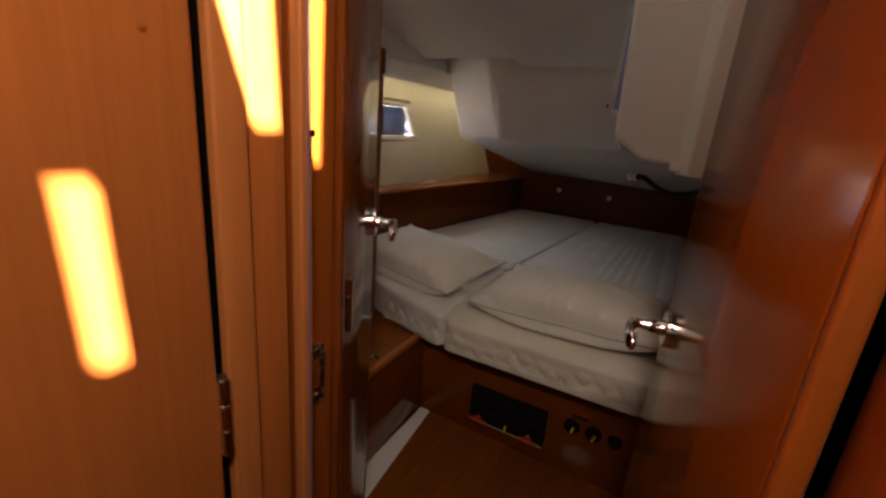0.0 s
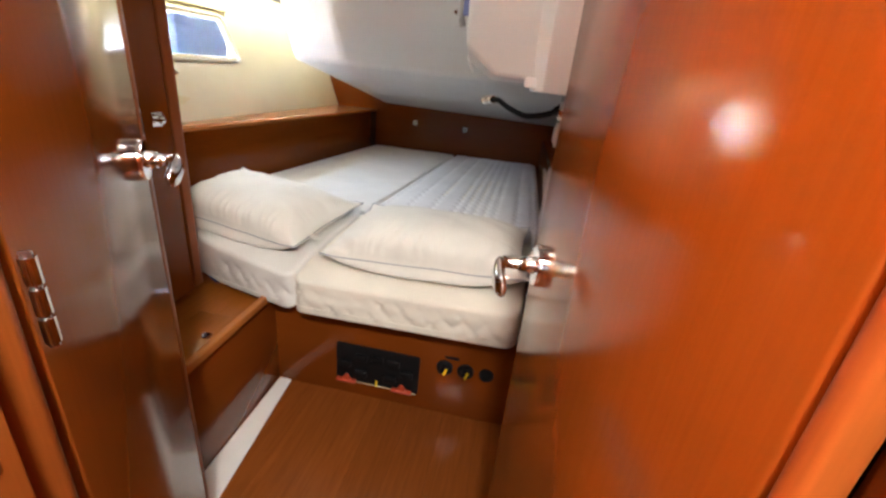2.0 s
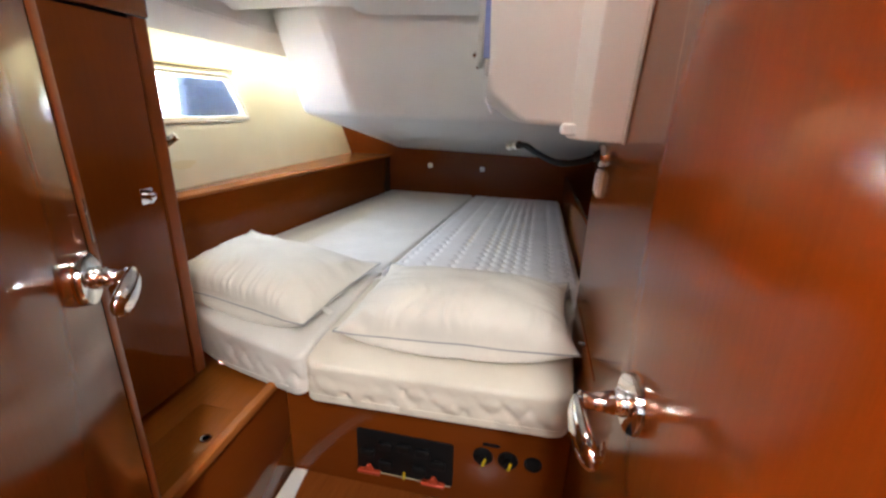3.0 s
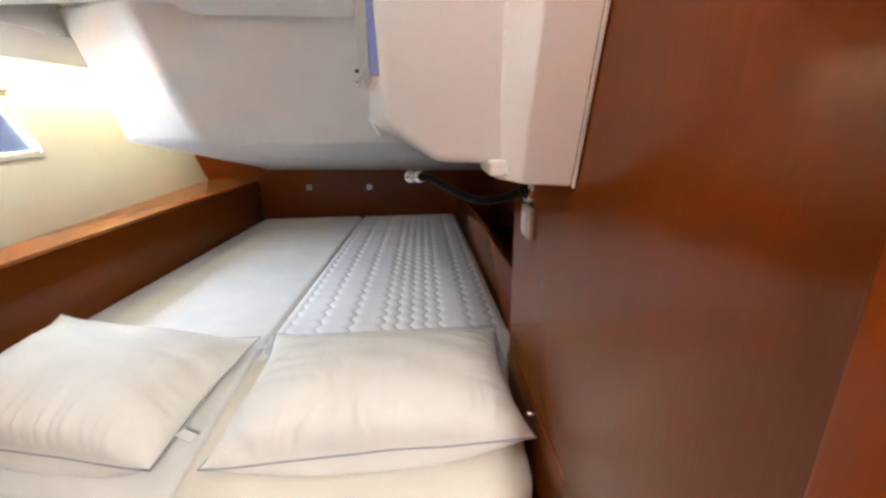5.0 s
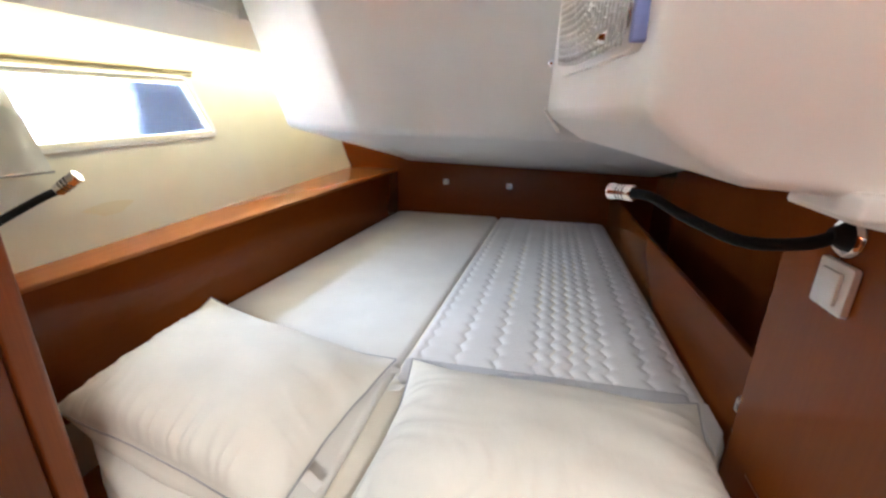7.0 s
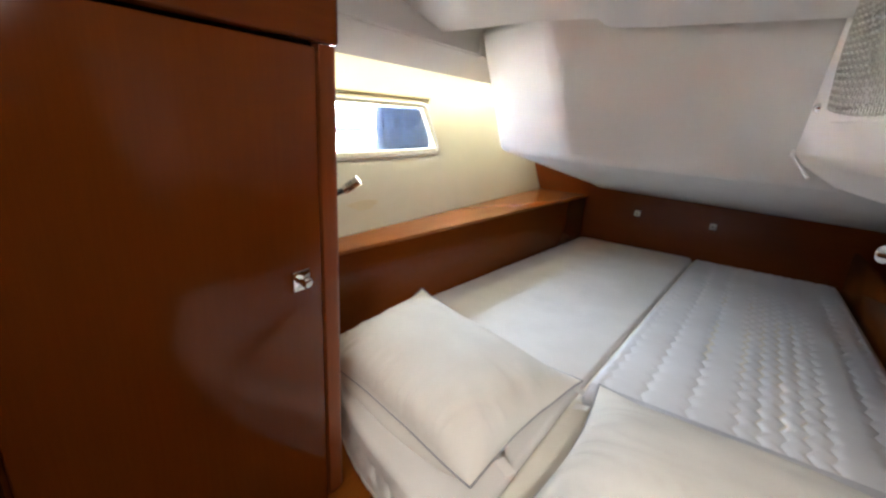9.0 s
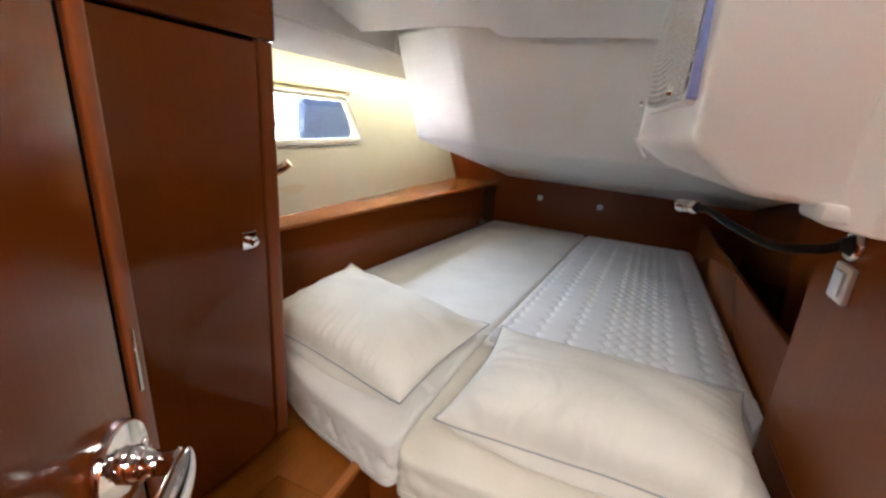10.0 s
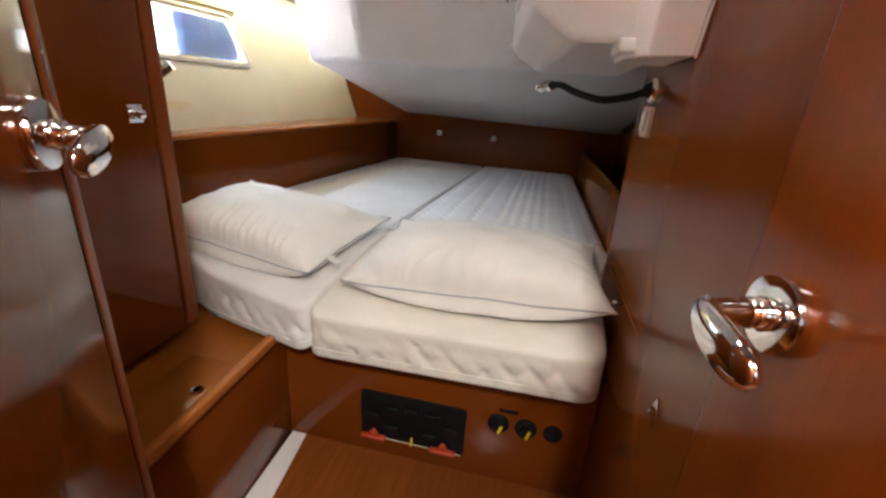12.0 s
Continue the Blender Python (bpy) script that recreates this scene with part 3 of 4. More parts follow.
def pillow_part(owner, nl, nr, fr, fl, thick, seed):
    """Soft case between four corners: seam, crown that is fullest towards the near edge, gathers along the seams."""
    nl, nr, fr, fl = (Vector(p) for p in (nl, nr, fr, fl))
    n, m = 120, 84
    c = (nl + nr + fr + fl) / 4
    near_way = (nl + nr - fl - fr)
    near_way.z = 0
    near_way.normalize()

    def seam(u, v):
        p = (nl * (1 - u) + nr * u) * (1 - v) + (fl * (1 - u) + fr * u) * v
        a, b = 2 * u - 1, 2 * v - 1
        k = 0.075 * ((1 - a * a) * b ** 6 + (1 - b * b) * a ** 6)
        q = p + (c - p) * k
        q.z = p.z - 0.012 * (1 - a ** 4) * b ** 6 - 0.010 * (1 - b ** 4) * a ** 6 + 0.004 * noise.noise(Vector((u * 6 + seed, v * 6, 9)))
        return q

    def crown(u, v):
        a = abs(2 * u - 1)
        across = (1 - a ** 2.8) ** 0.62
        along = (1 - (1 - v / 0.30) ** 2.4) ** 0.60 if v < 0.30 else (1 - ((v - 0.30) / 0.70) ** 1.9) ** 0.85
        return across * along

    def creases(u, v):
        w1 = u + 0.10 * noise.noise(Vector((u * 5, v * 5, seed)))
        w2 = v + 0.10 * noise.noise(Vector((u * 5, v * 5, seed + 7)))
        near = math.exp(-v / 0.085) * min(1, v / 0.03)
        side = (math.exp(-u / 0.09) * min(1, u / 0.03) + math.exp(-(1 - u) / 0.09) * min(1, (1 - u) / 0.03))
        ridge = lambda x, k: 1 - 2 * abs(noise.noise(Vector((x, k, seed))))
        h = 0.032 * near * (ridge(w1 * 15, v * 1.4) - 0.6) + 0.018 * near * noise.noise(Vector((w1 * 31, v * 4, seed)))
        h += 0.014 * side * (ridge(w2 * 10, u * 2) - 0.6)
        h += 0.008 * noise.noise(Vector((u * 2.2 + seed, v * 2, seed))) + 0.0018 * noise.noise(Vector((u * 9, v * 7, seed)))
        return h

    bm = bmesh.new()
    gt, gb = [], []
    for j in range(m + 1):
        rt, rb = [], []
        for i in range(n + 1):
            u, v = i / n, j / m
            edge = i in (0, n) or j in (0, m)
            p = seam(u, v)
            f = crown(u, v) if not edge else 0
            belly = 0 if edge else math.exp(-((v - 0.07) / 0.06) ** 2) * math.sin(math.pi * u) ** 0.5
            out = near_way * 0.014 * belly
            floor_z = mattress_top(p.y)
            zt = p.z + f * thick + creases(u, v) * min(1, f * 2.2)
            top = bm.verts.new((p.x + out.x, p.y + out.y, max(zt, floor_z + 0.006)))
            rt.append(top)
            zb = max(floor_z + 0.001, p.z - 0.075 * f)
            rb.append(top if edge else bm.verts.new((p.x + out.x * 2.4, p.y + out.y * 2.4, min(zb, zt - 0.003))))
        gt.append(rt)
        gb.append(rb)
    for j in range(m):
        for i in range(n):
            bm.faces.new((gt[j][i], gt[j][i + 1], gt[j + 1][i + 1], gt[j + 1][i])).smooth = True
            bm.faces.new((gb[j][i], gb[j + 1][i], gb[j + 1][i + 1], gb[j][i + 1])).smooth = True
    loop = [gt[0][i] for i in range(n)] + [gt[j][n] for j in range(m)] + [gt[m][i] for i in range(n, 0, -1)] + [gt[j][0] for j in range(m, 0, -1)]
    cord = [v.co.copy() for v in loop]
    part("case", bm, COTTON, owner)
    part("piping", tube(cord + cord[:1], 0.0024, 6), PIPING, owner, "thin grey piped edge")


def tag_label(owner, at, way):
    d = Vector(way).normalized()
    side = d.cross(Z).normalized() * 0.012
    a = Vector(at)
    part("care_label", slab([a - side, a + side, a + side + d * 0.035 - Z * 0.01, a - side + d * 0.035 - Z * 0.01], Z * 0.0012, 0), WHITE, owner, "small white sewn-in label")


pil_a = thing("pillow", (-0.2, 2.2, MZ1 + 0.004), "plump white cotton pillow with grey piping leaning by the locker", "pillow", "berth pillows")
pillow_part(pil_a, (-0.515, 2.045, 0.665), (0.065, 1.942, 0.633), (0.141, 2.368, 0.682), (-0.480, 2.485, 0.728), 0.090, 1.3)
tag_label(pil_a, (0.085, 2.02, 0.655), (0.9, -0.3, 0))
tag_label(pil_a, (0.128, 2.36, 0.655), (0.9, 0.3, 0))
pil_b = thing("pillow", (0.5, 2.2, MZ1 + 0.004), "plump cream cotton pillow with grey piping on the quilted mattress", "pillow", "berth pillows")
pillow_part(pil_b, (0.158, 1.937, 0.632), (0.828, 1.934, 0.660), (0.822, 2.350, 0.688), (0.180, 2.378, 0.683), 0.096, 4.1)
tag_label(pil_b, (0.180, 2.30, 0.655), (-0.9, 0.1, 0))

# ---------------------------------------------------------------- hanging locker and bench
lock = thing("hanging_locker", (-0.45, 1.66, 0.43), "tall glossy mahogany hanging locker with a rounded corner post", "locker")
part("body", box(-0.70, -0.288, 1.40, 1.872, 0.432, 1.40, 0.001), WOOD_V, lock)
part("door", box(-0.286, -0.262, 1.405, 1.868, 0.452, 1.413, 0.003), WOOD_V, lock)
corner = rounded([Vector(p) for p in ((-0.268, 1.8705, 0), (-0.258, 1.8705, 0), (-0.258, 1.916, 0), (-0.70, 1.916, 0), (-0.70, 1.8735, 0), (-0.268, 1.8735, 0))], [0.001, 0.004, 0.022, 0.002, 0.001, 0.001], 6)
part("corner_post", slab([p + Z * 0.462 for p in corner], Z * 0.956, 0), TRIM_V, lock)
toprail = rounded([Vector(p) for p in ((-0.70, 1.38, 0), (-0.252, 1.38, 0), (-0.252, 1.925, 0), (-0.70, 1.925, 0))], [0.002, 0.002, 0.035, 0.002], 6)
part("top_rail", slab([p + Z * 1.421 for p in toprail], Z * 0.085, 0.006, 3), WOOD_Y, lock)
part("shadow_gap", box(-0.69, -0.272, 1.39, 1.868, 1.403, 1.420, 0), GAP, lock)
knob = part("knob", box(-0.262, -0.257, 1.800, 1.836, 0.992, 1.030, 0.001), CHROME, lock, "square chrome knob plate")
part("button", turned([(0.001, 0), (0.009, 0), (0.008, 0.008), (0.011, 0.012), (0.011, 0.017), (0.008, 0.020), (0.001, 0.020)], look((-0.257, 1.818, 1.011), (-1, 1.818, 1.011)) @ pose(0, 0, 0), 18), CHROME, knob)

bench = thing("bench_locker", (-0.15, 1.7, 0.0), "low mahogany bench with a lift-up lid and finger hole", "bench")
part("front", board((-0.031, 1.970), (-0.010, 1.30), SOLE, 0.430, -0.020, 0.002, 2), WOOD_Y, bench)
part("front_edge", board((-0.0165, 1.970), (0.0105, 1.30), 0.4305, 0.456, -0.024, 0.004, 3), TRIM_Y, bench, "lighter rounded top edge")
part("seat", slab([(-0.043, 1.970, 0.392), (-0.016, 1.30, 0.392), (-0.70, 1.30, 0.392), (-0.70, 2.26, 0.392), (-0.59, 2.19, 0.392), (-0.285, 1.990, 0.392)], Z * 0.026, 0.001), SEAT_W, bench)
part("lid", slab([(-0.045, 1.80, 0.419), (-0.027, 1.36, 0.419), (-0.190, 1.36, 0.419), (-0.190, 1.80, 0.419)], Z * 0.003, 0.001), SEAT_W, bench, "lift-up lid cut in the seat")
for a, b in (((-0.0445, 1.802), (-0.192, 1.802)), ((-0.192, 1.802), (-0.192, 1.358))):
    part("lid_joint", board(a, b, 0.4185, 0.4196, 0.002, 0), GAP, bench)
ring = part("finger_ring", turned([(0.009, 0.422), (0.0095, 0.426), (0.0125, 0.4265), (0.0145, 0.424), (0.0145, 0.422), (0.009, 0.422)], pose(-0.080, 1.688, 0), 22), CHROME, bench, "chrome finger ring")
part("hole", turned([(0.0001, 0.4222), (0.0092, 0.4222), (0.0092, 0.4232), (0.0001, 0.4232)], pose(-0.080, 1.688, 0), 18), GAP, ring)
piece("toe_strip", slab([(-0.030, 1.970, SOLE), (0.017, 1.970, SOLE), (0.098, 1.30, SOLE), (-0.009, 1.30, SOLE)], Z * 0.006, 0.002), TOEKICK, "white painted strip along the floor by the bench", "strip", kind="structure")

# ---------------------------------------------------------------- controls in the berth front
ctrl = thing("control_panel", (0.355, 1.972, 0.1), "black recessed switch panel with orange-red levers", "panel")
part("frame", slab([p for p in rounded([Vector((0.202, 1.972, 0.118)), Vector((0.514, 1.972, 0.118)), Vector((0.514, 1.972, 0.282)), Vector((0.202, 1.972, 0.282))], 0.012, 4)], Vector((0, -0.004, 0)), 0.001), BLACK, ctrl)
part("rim", tube([(0.206, 1.968, 0.119), (0.508, 1.968, 0.119)], 0.002, 6), CREAM, ctrl, "pale lower rim")
for x, z in ((0.24, 0.20), (0.30, 0.235), (0.36, 0.24), (0.42, 0.235), (0.47, 0.20), (0.30, 0.165), (0.41, 0.165)):
    part("breaker", box(x - 0.022, x + 0.022, 1.954, 1.968, z - 0.013, z + 0.013, 0.003), BLACK, ctrl)
for x in (0.245, 0.455):
    lever = part("switch_lever", box(x - 0.038, x + 0.038, 1.948, 1.966, 0.122, 0.134, 0.004), RED, ctrl, "orange-red battery switch lever")
    part("grip", slab([(x - 0.018, 1.95, 0.134), (x + 0.018, 1.95, 0.134), (x + 0.005, 1.95, 0.156), (x - 0.005, 1.95, 0.156)], Vector((0, 0.014, 0)), 0.003), RED, lever)
part("yellow_lever", box(0.360, 0.367, 1.946, 1.954, 0.132, 0.158, 0.002), YELLOW, ctrl, "small yellow lever")
for x in (0.602, 0.676):
    dial = thing("rotary_switch", (x, 1.972, 0.262), "round black rotary switch with a yellow pointer", "switch", "rotary switches")
    part("base", turned([(0.001, 0), (0.029, 0), (0.029, 0.006), (0.024, 0.010), (0.001, 0.010)], look((x, 1.971, 0.262), (x, 2.5, 0.262)), 24), BLACK, dial)
    part("grip", joined(turned([(0.001, 0.010), (0.017, 0.010), (0.015, 0.024), (0.001, 0.025)], look((x, 1.971, 0.262), (x, 2.5, 0.262)), 6)), BLACK, dial)
    part("pointer", slab([(x - 0.002, 1.946, 0.250), (x + 0.006, 1.946, 0.248), (x + 0.013, 1.946, 0.274), (x + 0.006, 1.946, 0.276)], Vector((0, -0.004, 0)), 0.001), YELLOW, dial, "yellow pointer")
outlet = thing("socket_outlet", (0.748, 1.972, 0.262), "round black capped outlet in the berth front", "outlet")
part("cap", turned([(0.001, 0), (0.026, 0), (0.025, 0.005), (0.019, 0.007), (0.018, 0.003), (0.001, 0.003)], look((0.748, 1.971, 0.262), (0.748, 2.5, 0.262)), 24), BLACK, outlet)
part("bolt_slot", box(0.60, 0.65, 1.966, 1.971, 0.302, 0.310, 0.001), BLACK, thing("nameplate", (0.625, 1.97, 0.3), "small black blank nameplate above the rotary switch", "plate"))

# ---------------------------------------------------------------- doors and passage


def door_handle(owner, at, face, along, tilt, shift, reach):
    """Rosette, stem and oval lever; face: outwards, along: towards the door's free edge."""
    n, a = Vector((*face, 0)).normalized(), Vector((*along, 0)).normalized()
    p = Vector(at)
    m = look(p, p - n)
    h = part("rosette", turned([(0.001, 0), (0.031, 0), (0.031, 0.004), (0.0295, 0.0085), (0.017, 0.0105), (0.001, 0.0105)], m, 32), CHROME, owner, "round chrome rosette")
    part("screw", turned([(0.0001, 0.0102), (0.0035, 0.0102), (0.003, 0.0116), (0.0001, 0.0116)], look(p + a * 0.022, p + a * 0.022 - n), 10), BRUSHED, h)
    part("stem", turned([(0.001, 0.010), (0.013, 0.010), (0.0135, 0.015), (0.0105, 0.0195), (0.012, 0.022), (0.0095, reach - 0.026), (0.0085, reach - 0.016), (0.0100, reach - 0.008), (0.001, reach - 0.002)], m, 22), CHROME, h)
    d = (a * math.cos(tilt) + Z * math.sin(tilt)).normalized()
    c = p + n * reach + d * shift
    side = d.cross(n).normalized()
    rings = []
    for k in range(21):
        t = -1 + 2 * k / 20
        r = math.sqrt(max(0.0004, 1 - abs(t) ** 2.6)) * (1 - 0.12 * t)
        rings.append([c + d * 0.042 * t + side * 0.0165 * r * math.cos(q) + n * (0.0095 * r * math.sin(q) - 0.004 * t * t) for q in [2 * math.pi * j / 24 for j in range(24)]])
    part("lever", loft(rings), CHROME, h, "oval chrome lever")


LH, LF = Vector((0.392, 0.990, 0)), Vector((0.152, 1.360, 0))
LD = (LF - LH).normalized()
LN = Vector((LD.y, -LD.x, 0))
ldoor = thing("door_2", (0.392, 0.99, 0.93), "glossy mahogany inner door standing ajar with a chrome handle", "door", kind="structure")
q0 = LF - LD * 0.024
part("leaf", board((LH.x, LH.y), (q0.x, q0.y), 0.075, 1.90, 0.028, 0.002), WOOD_V, ldoor)
part("edge_groove", board((q0.x - LN.x * 0.001, q0.y - LN.y * 0.001), (q0.x + LD.x * 0.004 - LN.x * 0.001, q0.y + LD.y * 0.004 - LN.y * 0.001), 0.075, 1.90, 0.024, 0), GAP, ldoor)
q1 = q0 + LD * 0.0045
part("edge_lipping", board((q1.x, q1.y), ((q1 + LD * 0.030).x, (q1 + LD * 0.030).y), 0.075, 1.90, 0.030, 0.010, 4), TRIM_V, ldoor, "lighter rounded edge lipping")
rp = LF - LD * 0.054
door_handle(ldoor, (rp.x, rp.y, 1.029), (LN.x, LN.y), (LD.x, LD.y), 0.20, -0.030, 0.050)
lp = LF - LD * 0.010 + LN * 0.001
part("latch_plate", slab([lp + Z * 1.058 - LD * 0.001, lp + Z * 1.058 + LD * 0.003, lp + Z * 1.112 + LD * 0.002, lp + Z * 1.112 + LD * 0.001], LN * 0.001, 0), BRUSHED, ldoor, "slim steel latch plate")


def hinge(owner, at, way, height):
    p = Vector(at)
    knuckles = joined(*[turned([(0.001, z0), (0.0058, z0), (0.0058, z0 + height * 0.30), (0.001, z0 + height * 0.30)], pose(p.x, p.y, p.z), 14) for z0 in (0, height * 0.35, height * 0.70)])
    h = part("hinge", knuckles, CHROME, owner, "three-knuckle chrome hinge")
    part("pin", turned([(0.001, -0.004), (0.004, -0.004), (0.004, height + 0.004), (0.001, height + 0.004)], pose(p.x, p.y, p.z), 12), BRUSHED, h)
    return h


ldoor.rotation_mode = "QUATERNION"
ldoor.rotation_quaternion = Matrix.Rotation(0.028, 4, LN).to_quaternion()
hinge(ldoor, (LH.x + 0.002 + LN.x * 0.004, LH.y + 0.006, 0.975), (1, 0), 0.075)

rdoor = thing("door_1", (0.85, 0.92, 0.02), "glossy mahogany cabin door opened against the bulkhead", "door", kind="structure")
RF, RH = Vector((0.787, 1.402, 0)), Vector((0.8538, 0.914, 0))
RD = (RF - RH).normalized()
RN = Vector((-RD.y, RD.x, 0))
part("leaf", board((RF.x, RF.y), (RH.x, RH.y), 0.075, 1.585, 0.021, 0.004, 3), WOOD_V, rdoor)
part("edge_lipping", board(((RH - RD * 0.0005).x, (RH - RD * 0.0005).y), ((RH - RD * 0.012).x, (RH - RD * 0.012).y), 0.075, 1.585, 0.019, 0.004, 3), TRIM_V, rdoor, "lighter rounded edge lipping")
hp = RF - RD * 0.050
door_handle(rdoor, (hp.x, hp.y, 0.958), (RN.x, RN.y), (RD.x, RD.y), 0.16, -0.036, 0.062)

# left jamb of the doorway, a stack of upright mouldings
jamb = thing("door_frame", (0.43, 0.88, 0.0), "lacquered wooden door post with mouldings and a strike plate", "door frame", kind="structure")
for x0, x1, y0, y1, r, mat in ((0.40, 0.449, 0.783, 0.8125, 0.003, TRIM_L), (0.40, 0.443, 0.8135, 0.853, 0.001, POST_V), (0.39, 0.430, 0.854, 0.8735, 0.004, TRIM_V),
                               (0.39, 0.440, 0.8745, 0.890, 0.003, TRIM_L), (0.37, 0.420, 0.891, 0.940, 0.002, TRIM_V), (0.36, 0.405, 0.941, 0.978, 0.010, TRIM_V)):
    part("post", box(x0, x1, y0, y1, 0, 1.95, r, 3), mat, jamb)
plate = part("strike_plate", slab([Vector((0.4205, p.x, p.y)) for p in rounded([Vector((0.898, 0.914, 0)), Vector((0.925, 0.914, 0)), Vector((0.925, 0.995, 0)), Vector((0.898, 0.995, 0))], [0.002, 0.012, 0.012, 0.002], 4)], Vector((0.0025, 0, 0)), 0.0006), BRUSHED, jamb, "steel strike plate")
part("slot", box(0.4225, 0.4237, 0.903, 0.9155, 0.936, 0.974, 0), WOOD_V, plate)
part("seal_line", box(0.4400, 0.4412, 0.8825, 0.8840, 0, 1.95, 0), SEAL, jamb, "thin grey seal line")
for z in (0.924, 0.986):
    part("screw", turned([(0.0001, 0), (0.005, 0), (0.004, 0.002), (0.0001, 0.002)], look((0.423, 0.911, z), (-1, 0.911, z)), 12), CHROME, plate)
part("catch_screw", turned([(0.0001, 0), (0.0045, 0), (0.0035, 0.0025), (0.0001, 0.003)], look((0.440, 0.8875, 1.240), (-1, 0.8875, 1.240)), 12), CHROME, jamb, "small bright screw head")
pdoor = thing("door_3", (0.46, 0.5, 0.02), "sunlit wooden door along the passage with a steel hinge", "door", kind="structure")
part("leaf", box(0.420, 0.450, 0.10, 0.772, 0.075, 1.90, 0.004), POST_V, pdoor)
# black strip painting in the shade of the gap beside the leaf
part("gap", box(0.418, 0.440, 0.7725, 0.7825, 0.0, 1.93, 0), GAP, pdoor)
hinge(pdoor, (0.449, 0.776, 0.955), (1, 0), 0.075)
for y, z in ((0.748, 0.92), (0.74, 1.30)):
    part("screw_cap", turned([(0.0001, 0), (0.003, 0), (0.0001, 0.001)], look((0.450, y, z), (-1, y, z)), 10), TRIM_V, pdoor)
# unseen header, placed to stop the passage lamp from lighting the berth
piece("header_light_block", box(0.36, 0.96, 0.905, 0.955, 1.60, 1.95, 0.004), WOOD_X, "unseen wooden header, added to keep passage light off the berth", "wall")
piece("wall_passage_left", box(0.36, 0.415, -1.6, 0.79, 0, 1.95, 0), WOOD_V, "wooden wall along the passage", "wall")
rj = thing("door_post", (0.92, 0.88, 0.0), "lacquered wooden hinge post of the cabin door", "door frame", kind="structure")
part("post", box(0.886, 0.96, 0.800, 0.922, 0, 1.95, 0.008, 3), TRIM_V, rj)
part("panel", box(0.906, 0.95, 0.38, 0.798, 0, 1.95, 0.002), TRIM_V, rj)
# black strip in place of the shaded opening between door and hinge post
part("gap", box(0.903, 0.93, 0.9235, 0.99, 0, 1.95, 0), GAP, rj)
part("screw_cover", turned([(0.001, 0), (0.008, 0), (0.007, 0.004), (0.001, 0.005)], look((0.886, 0.866, 1.225), (2, 0.866, 1.225)), 16), CHROME, rj, "round chrome screw cover")

# unseen saloon behind the passage, added for reflections and to hold the light
piece("wall_saloon_end", box(0.36, 2.5, -1.66, -1.6, 0, 1.95, 0), WOOD_V, "unseen wooden saloon wall, added for reflections", "wall")
piece("wall_saloon_side", box(2.4, 2.46, -1.6, 0.4, 0, 1.95, 0), HULL_LINING, "unseen cream saloon side, added for reflections", "wall")
piece("wall_saloon_aft", box(0.955, 2.46, 0.38, 0.42, 0, 1.95, 0), WOOD_V, "unseen wooden wall added to close the saloon", "wall")


# unseen ceiling; its slits are made up to shape the sun patches below
def slotted_ceiling():
    bm = bmesh.new()
    loops = [[(0.30, -1.7), (2.5, -1.7), (2.5, 0.45), (1.0, 0.45), (1.0, 0.93), (0.30, 0.93)],
             [(0.886, 0.317), (0.970, 0.252), (0.970, 0.270), (0.886, 0.337)],
             [(0.720, 0.524), (0.915, 0.452), (0.885, 0.478), (0.720, 0.605)],
             [(0.700, 0.668), (0.938, 0.474), (0.880, 0.530), (0.700, 0.690)]]
    edges = []
    for loop in loops:
        v = [bm.verts.new((x, y, 1.870)) for x, y in loop]
        edges += [bm.edges.new((v[i], v[(i + 1) % len(v)])) for i in range(len(v))]
    bmesh.ops.triangle_fill(bm, use_beauty=True, edges=edges)
    out = bmesh.ops.extrude_face_region(bm, geom=bm.faces[:])
    bmesh.ops.translate(bm, verts=[g for g in out["geom"] if isinstance(g, bmesh.types.BMVert)], vec=(0, 0, 0.004))
    bmesh.ops.recalc_face_normals(bm, faces=bm.faces[:])
    return bm


piece("ceiling_sun_mask", slotted_ceiling(), HEADLINER, "unseen white headliner, slit to shape the sun patches", "ceiling")

# ---------------------------------------------------------------- fittings
for x, z in ((-0.098, 0.833), (0.298, 0.824)):
    b = thing("push_catch", (x, 4.103, z), "small square white push catch on the wooden end board", "catch", "push catches")
    part("plate", box(x - 0.017, x + 0.017, 4.098, 4.105, z - 0.017, z + 0.017, 0.003), WHITE, b)
    part("button", turned([(0.001, 0), (0.008, 0), (0.007, 0.003), (0.001, 0.003)], look((x, 4.098, z), (x, 5, z)), 14), BRUSHED, b)

fc_catch = thing("push_catch", (0.900, 2.345, 0.697), "small pale plastic catch on the low side board", "catch", "push catches")
part("plate", box(0.8955, 0.9030, 2.330, 2.360, 0.682, 0.712, 0.002), WHITE, fc_catch)
part("button", turned([(0.001, 0), (0.007, 0), (0.006, 0.003), (0.001, 0.003)], look((0.8955, 2.345, 0.697), (2, 2.345, 0.697)), 14), BRUSHED, fc_catch)

sw = thing("light_switch", (0.84, 2.095, 1.07), "white rocker light switch on the bulkhead", "switch")
part("plate", slab([Vector((0.842, p.x, p.y)) for p in rounded([Vector((2.076, 1.034, 0)), Vector((2.142, 1.034, 0)), Vector((2.142, 1.100, 0)), Vector((2.076, 1.100, 0))], 0.006, 4)], Vector((-0.009, 0, 0)), 0.0015), WHITE, sw)
part("rocker", slab([(0.8328, 2.090, 1.045), (0.8328, 2.128, 1.045), (0.8328, 2.128, 1.089), (0.8328, 2.090, 1.089)], Vector((-0.005, 0, 0)), 0.0015), WHITE, sw)


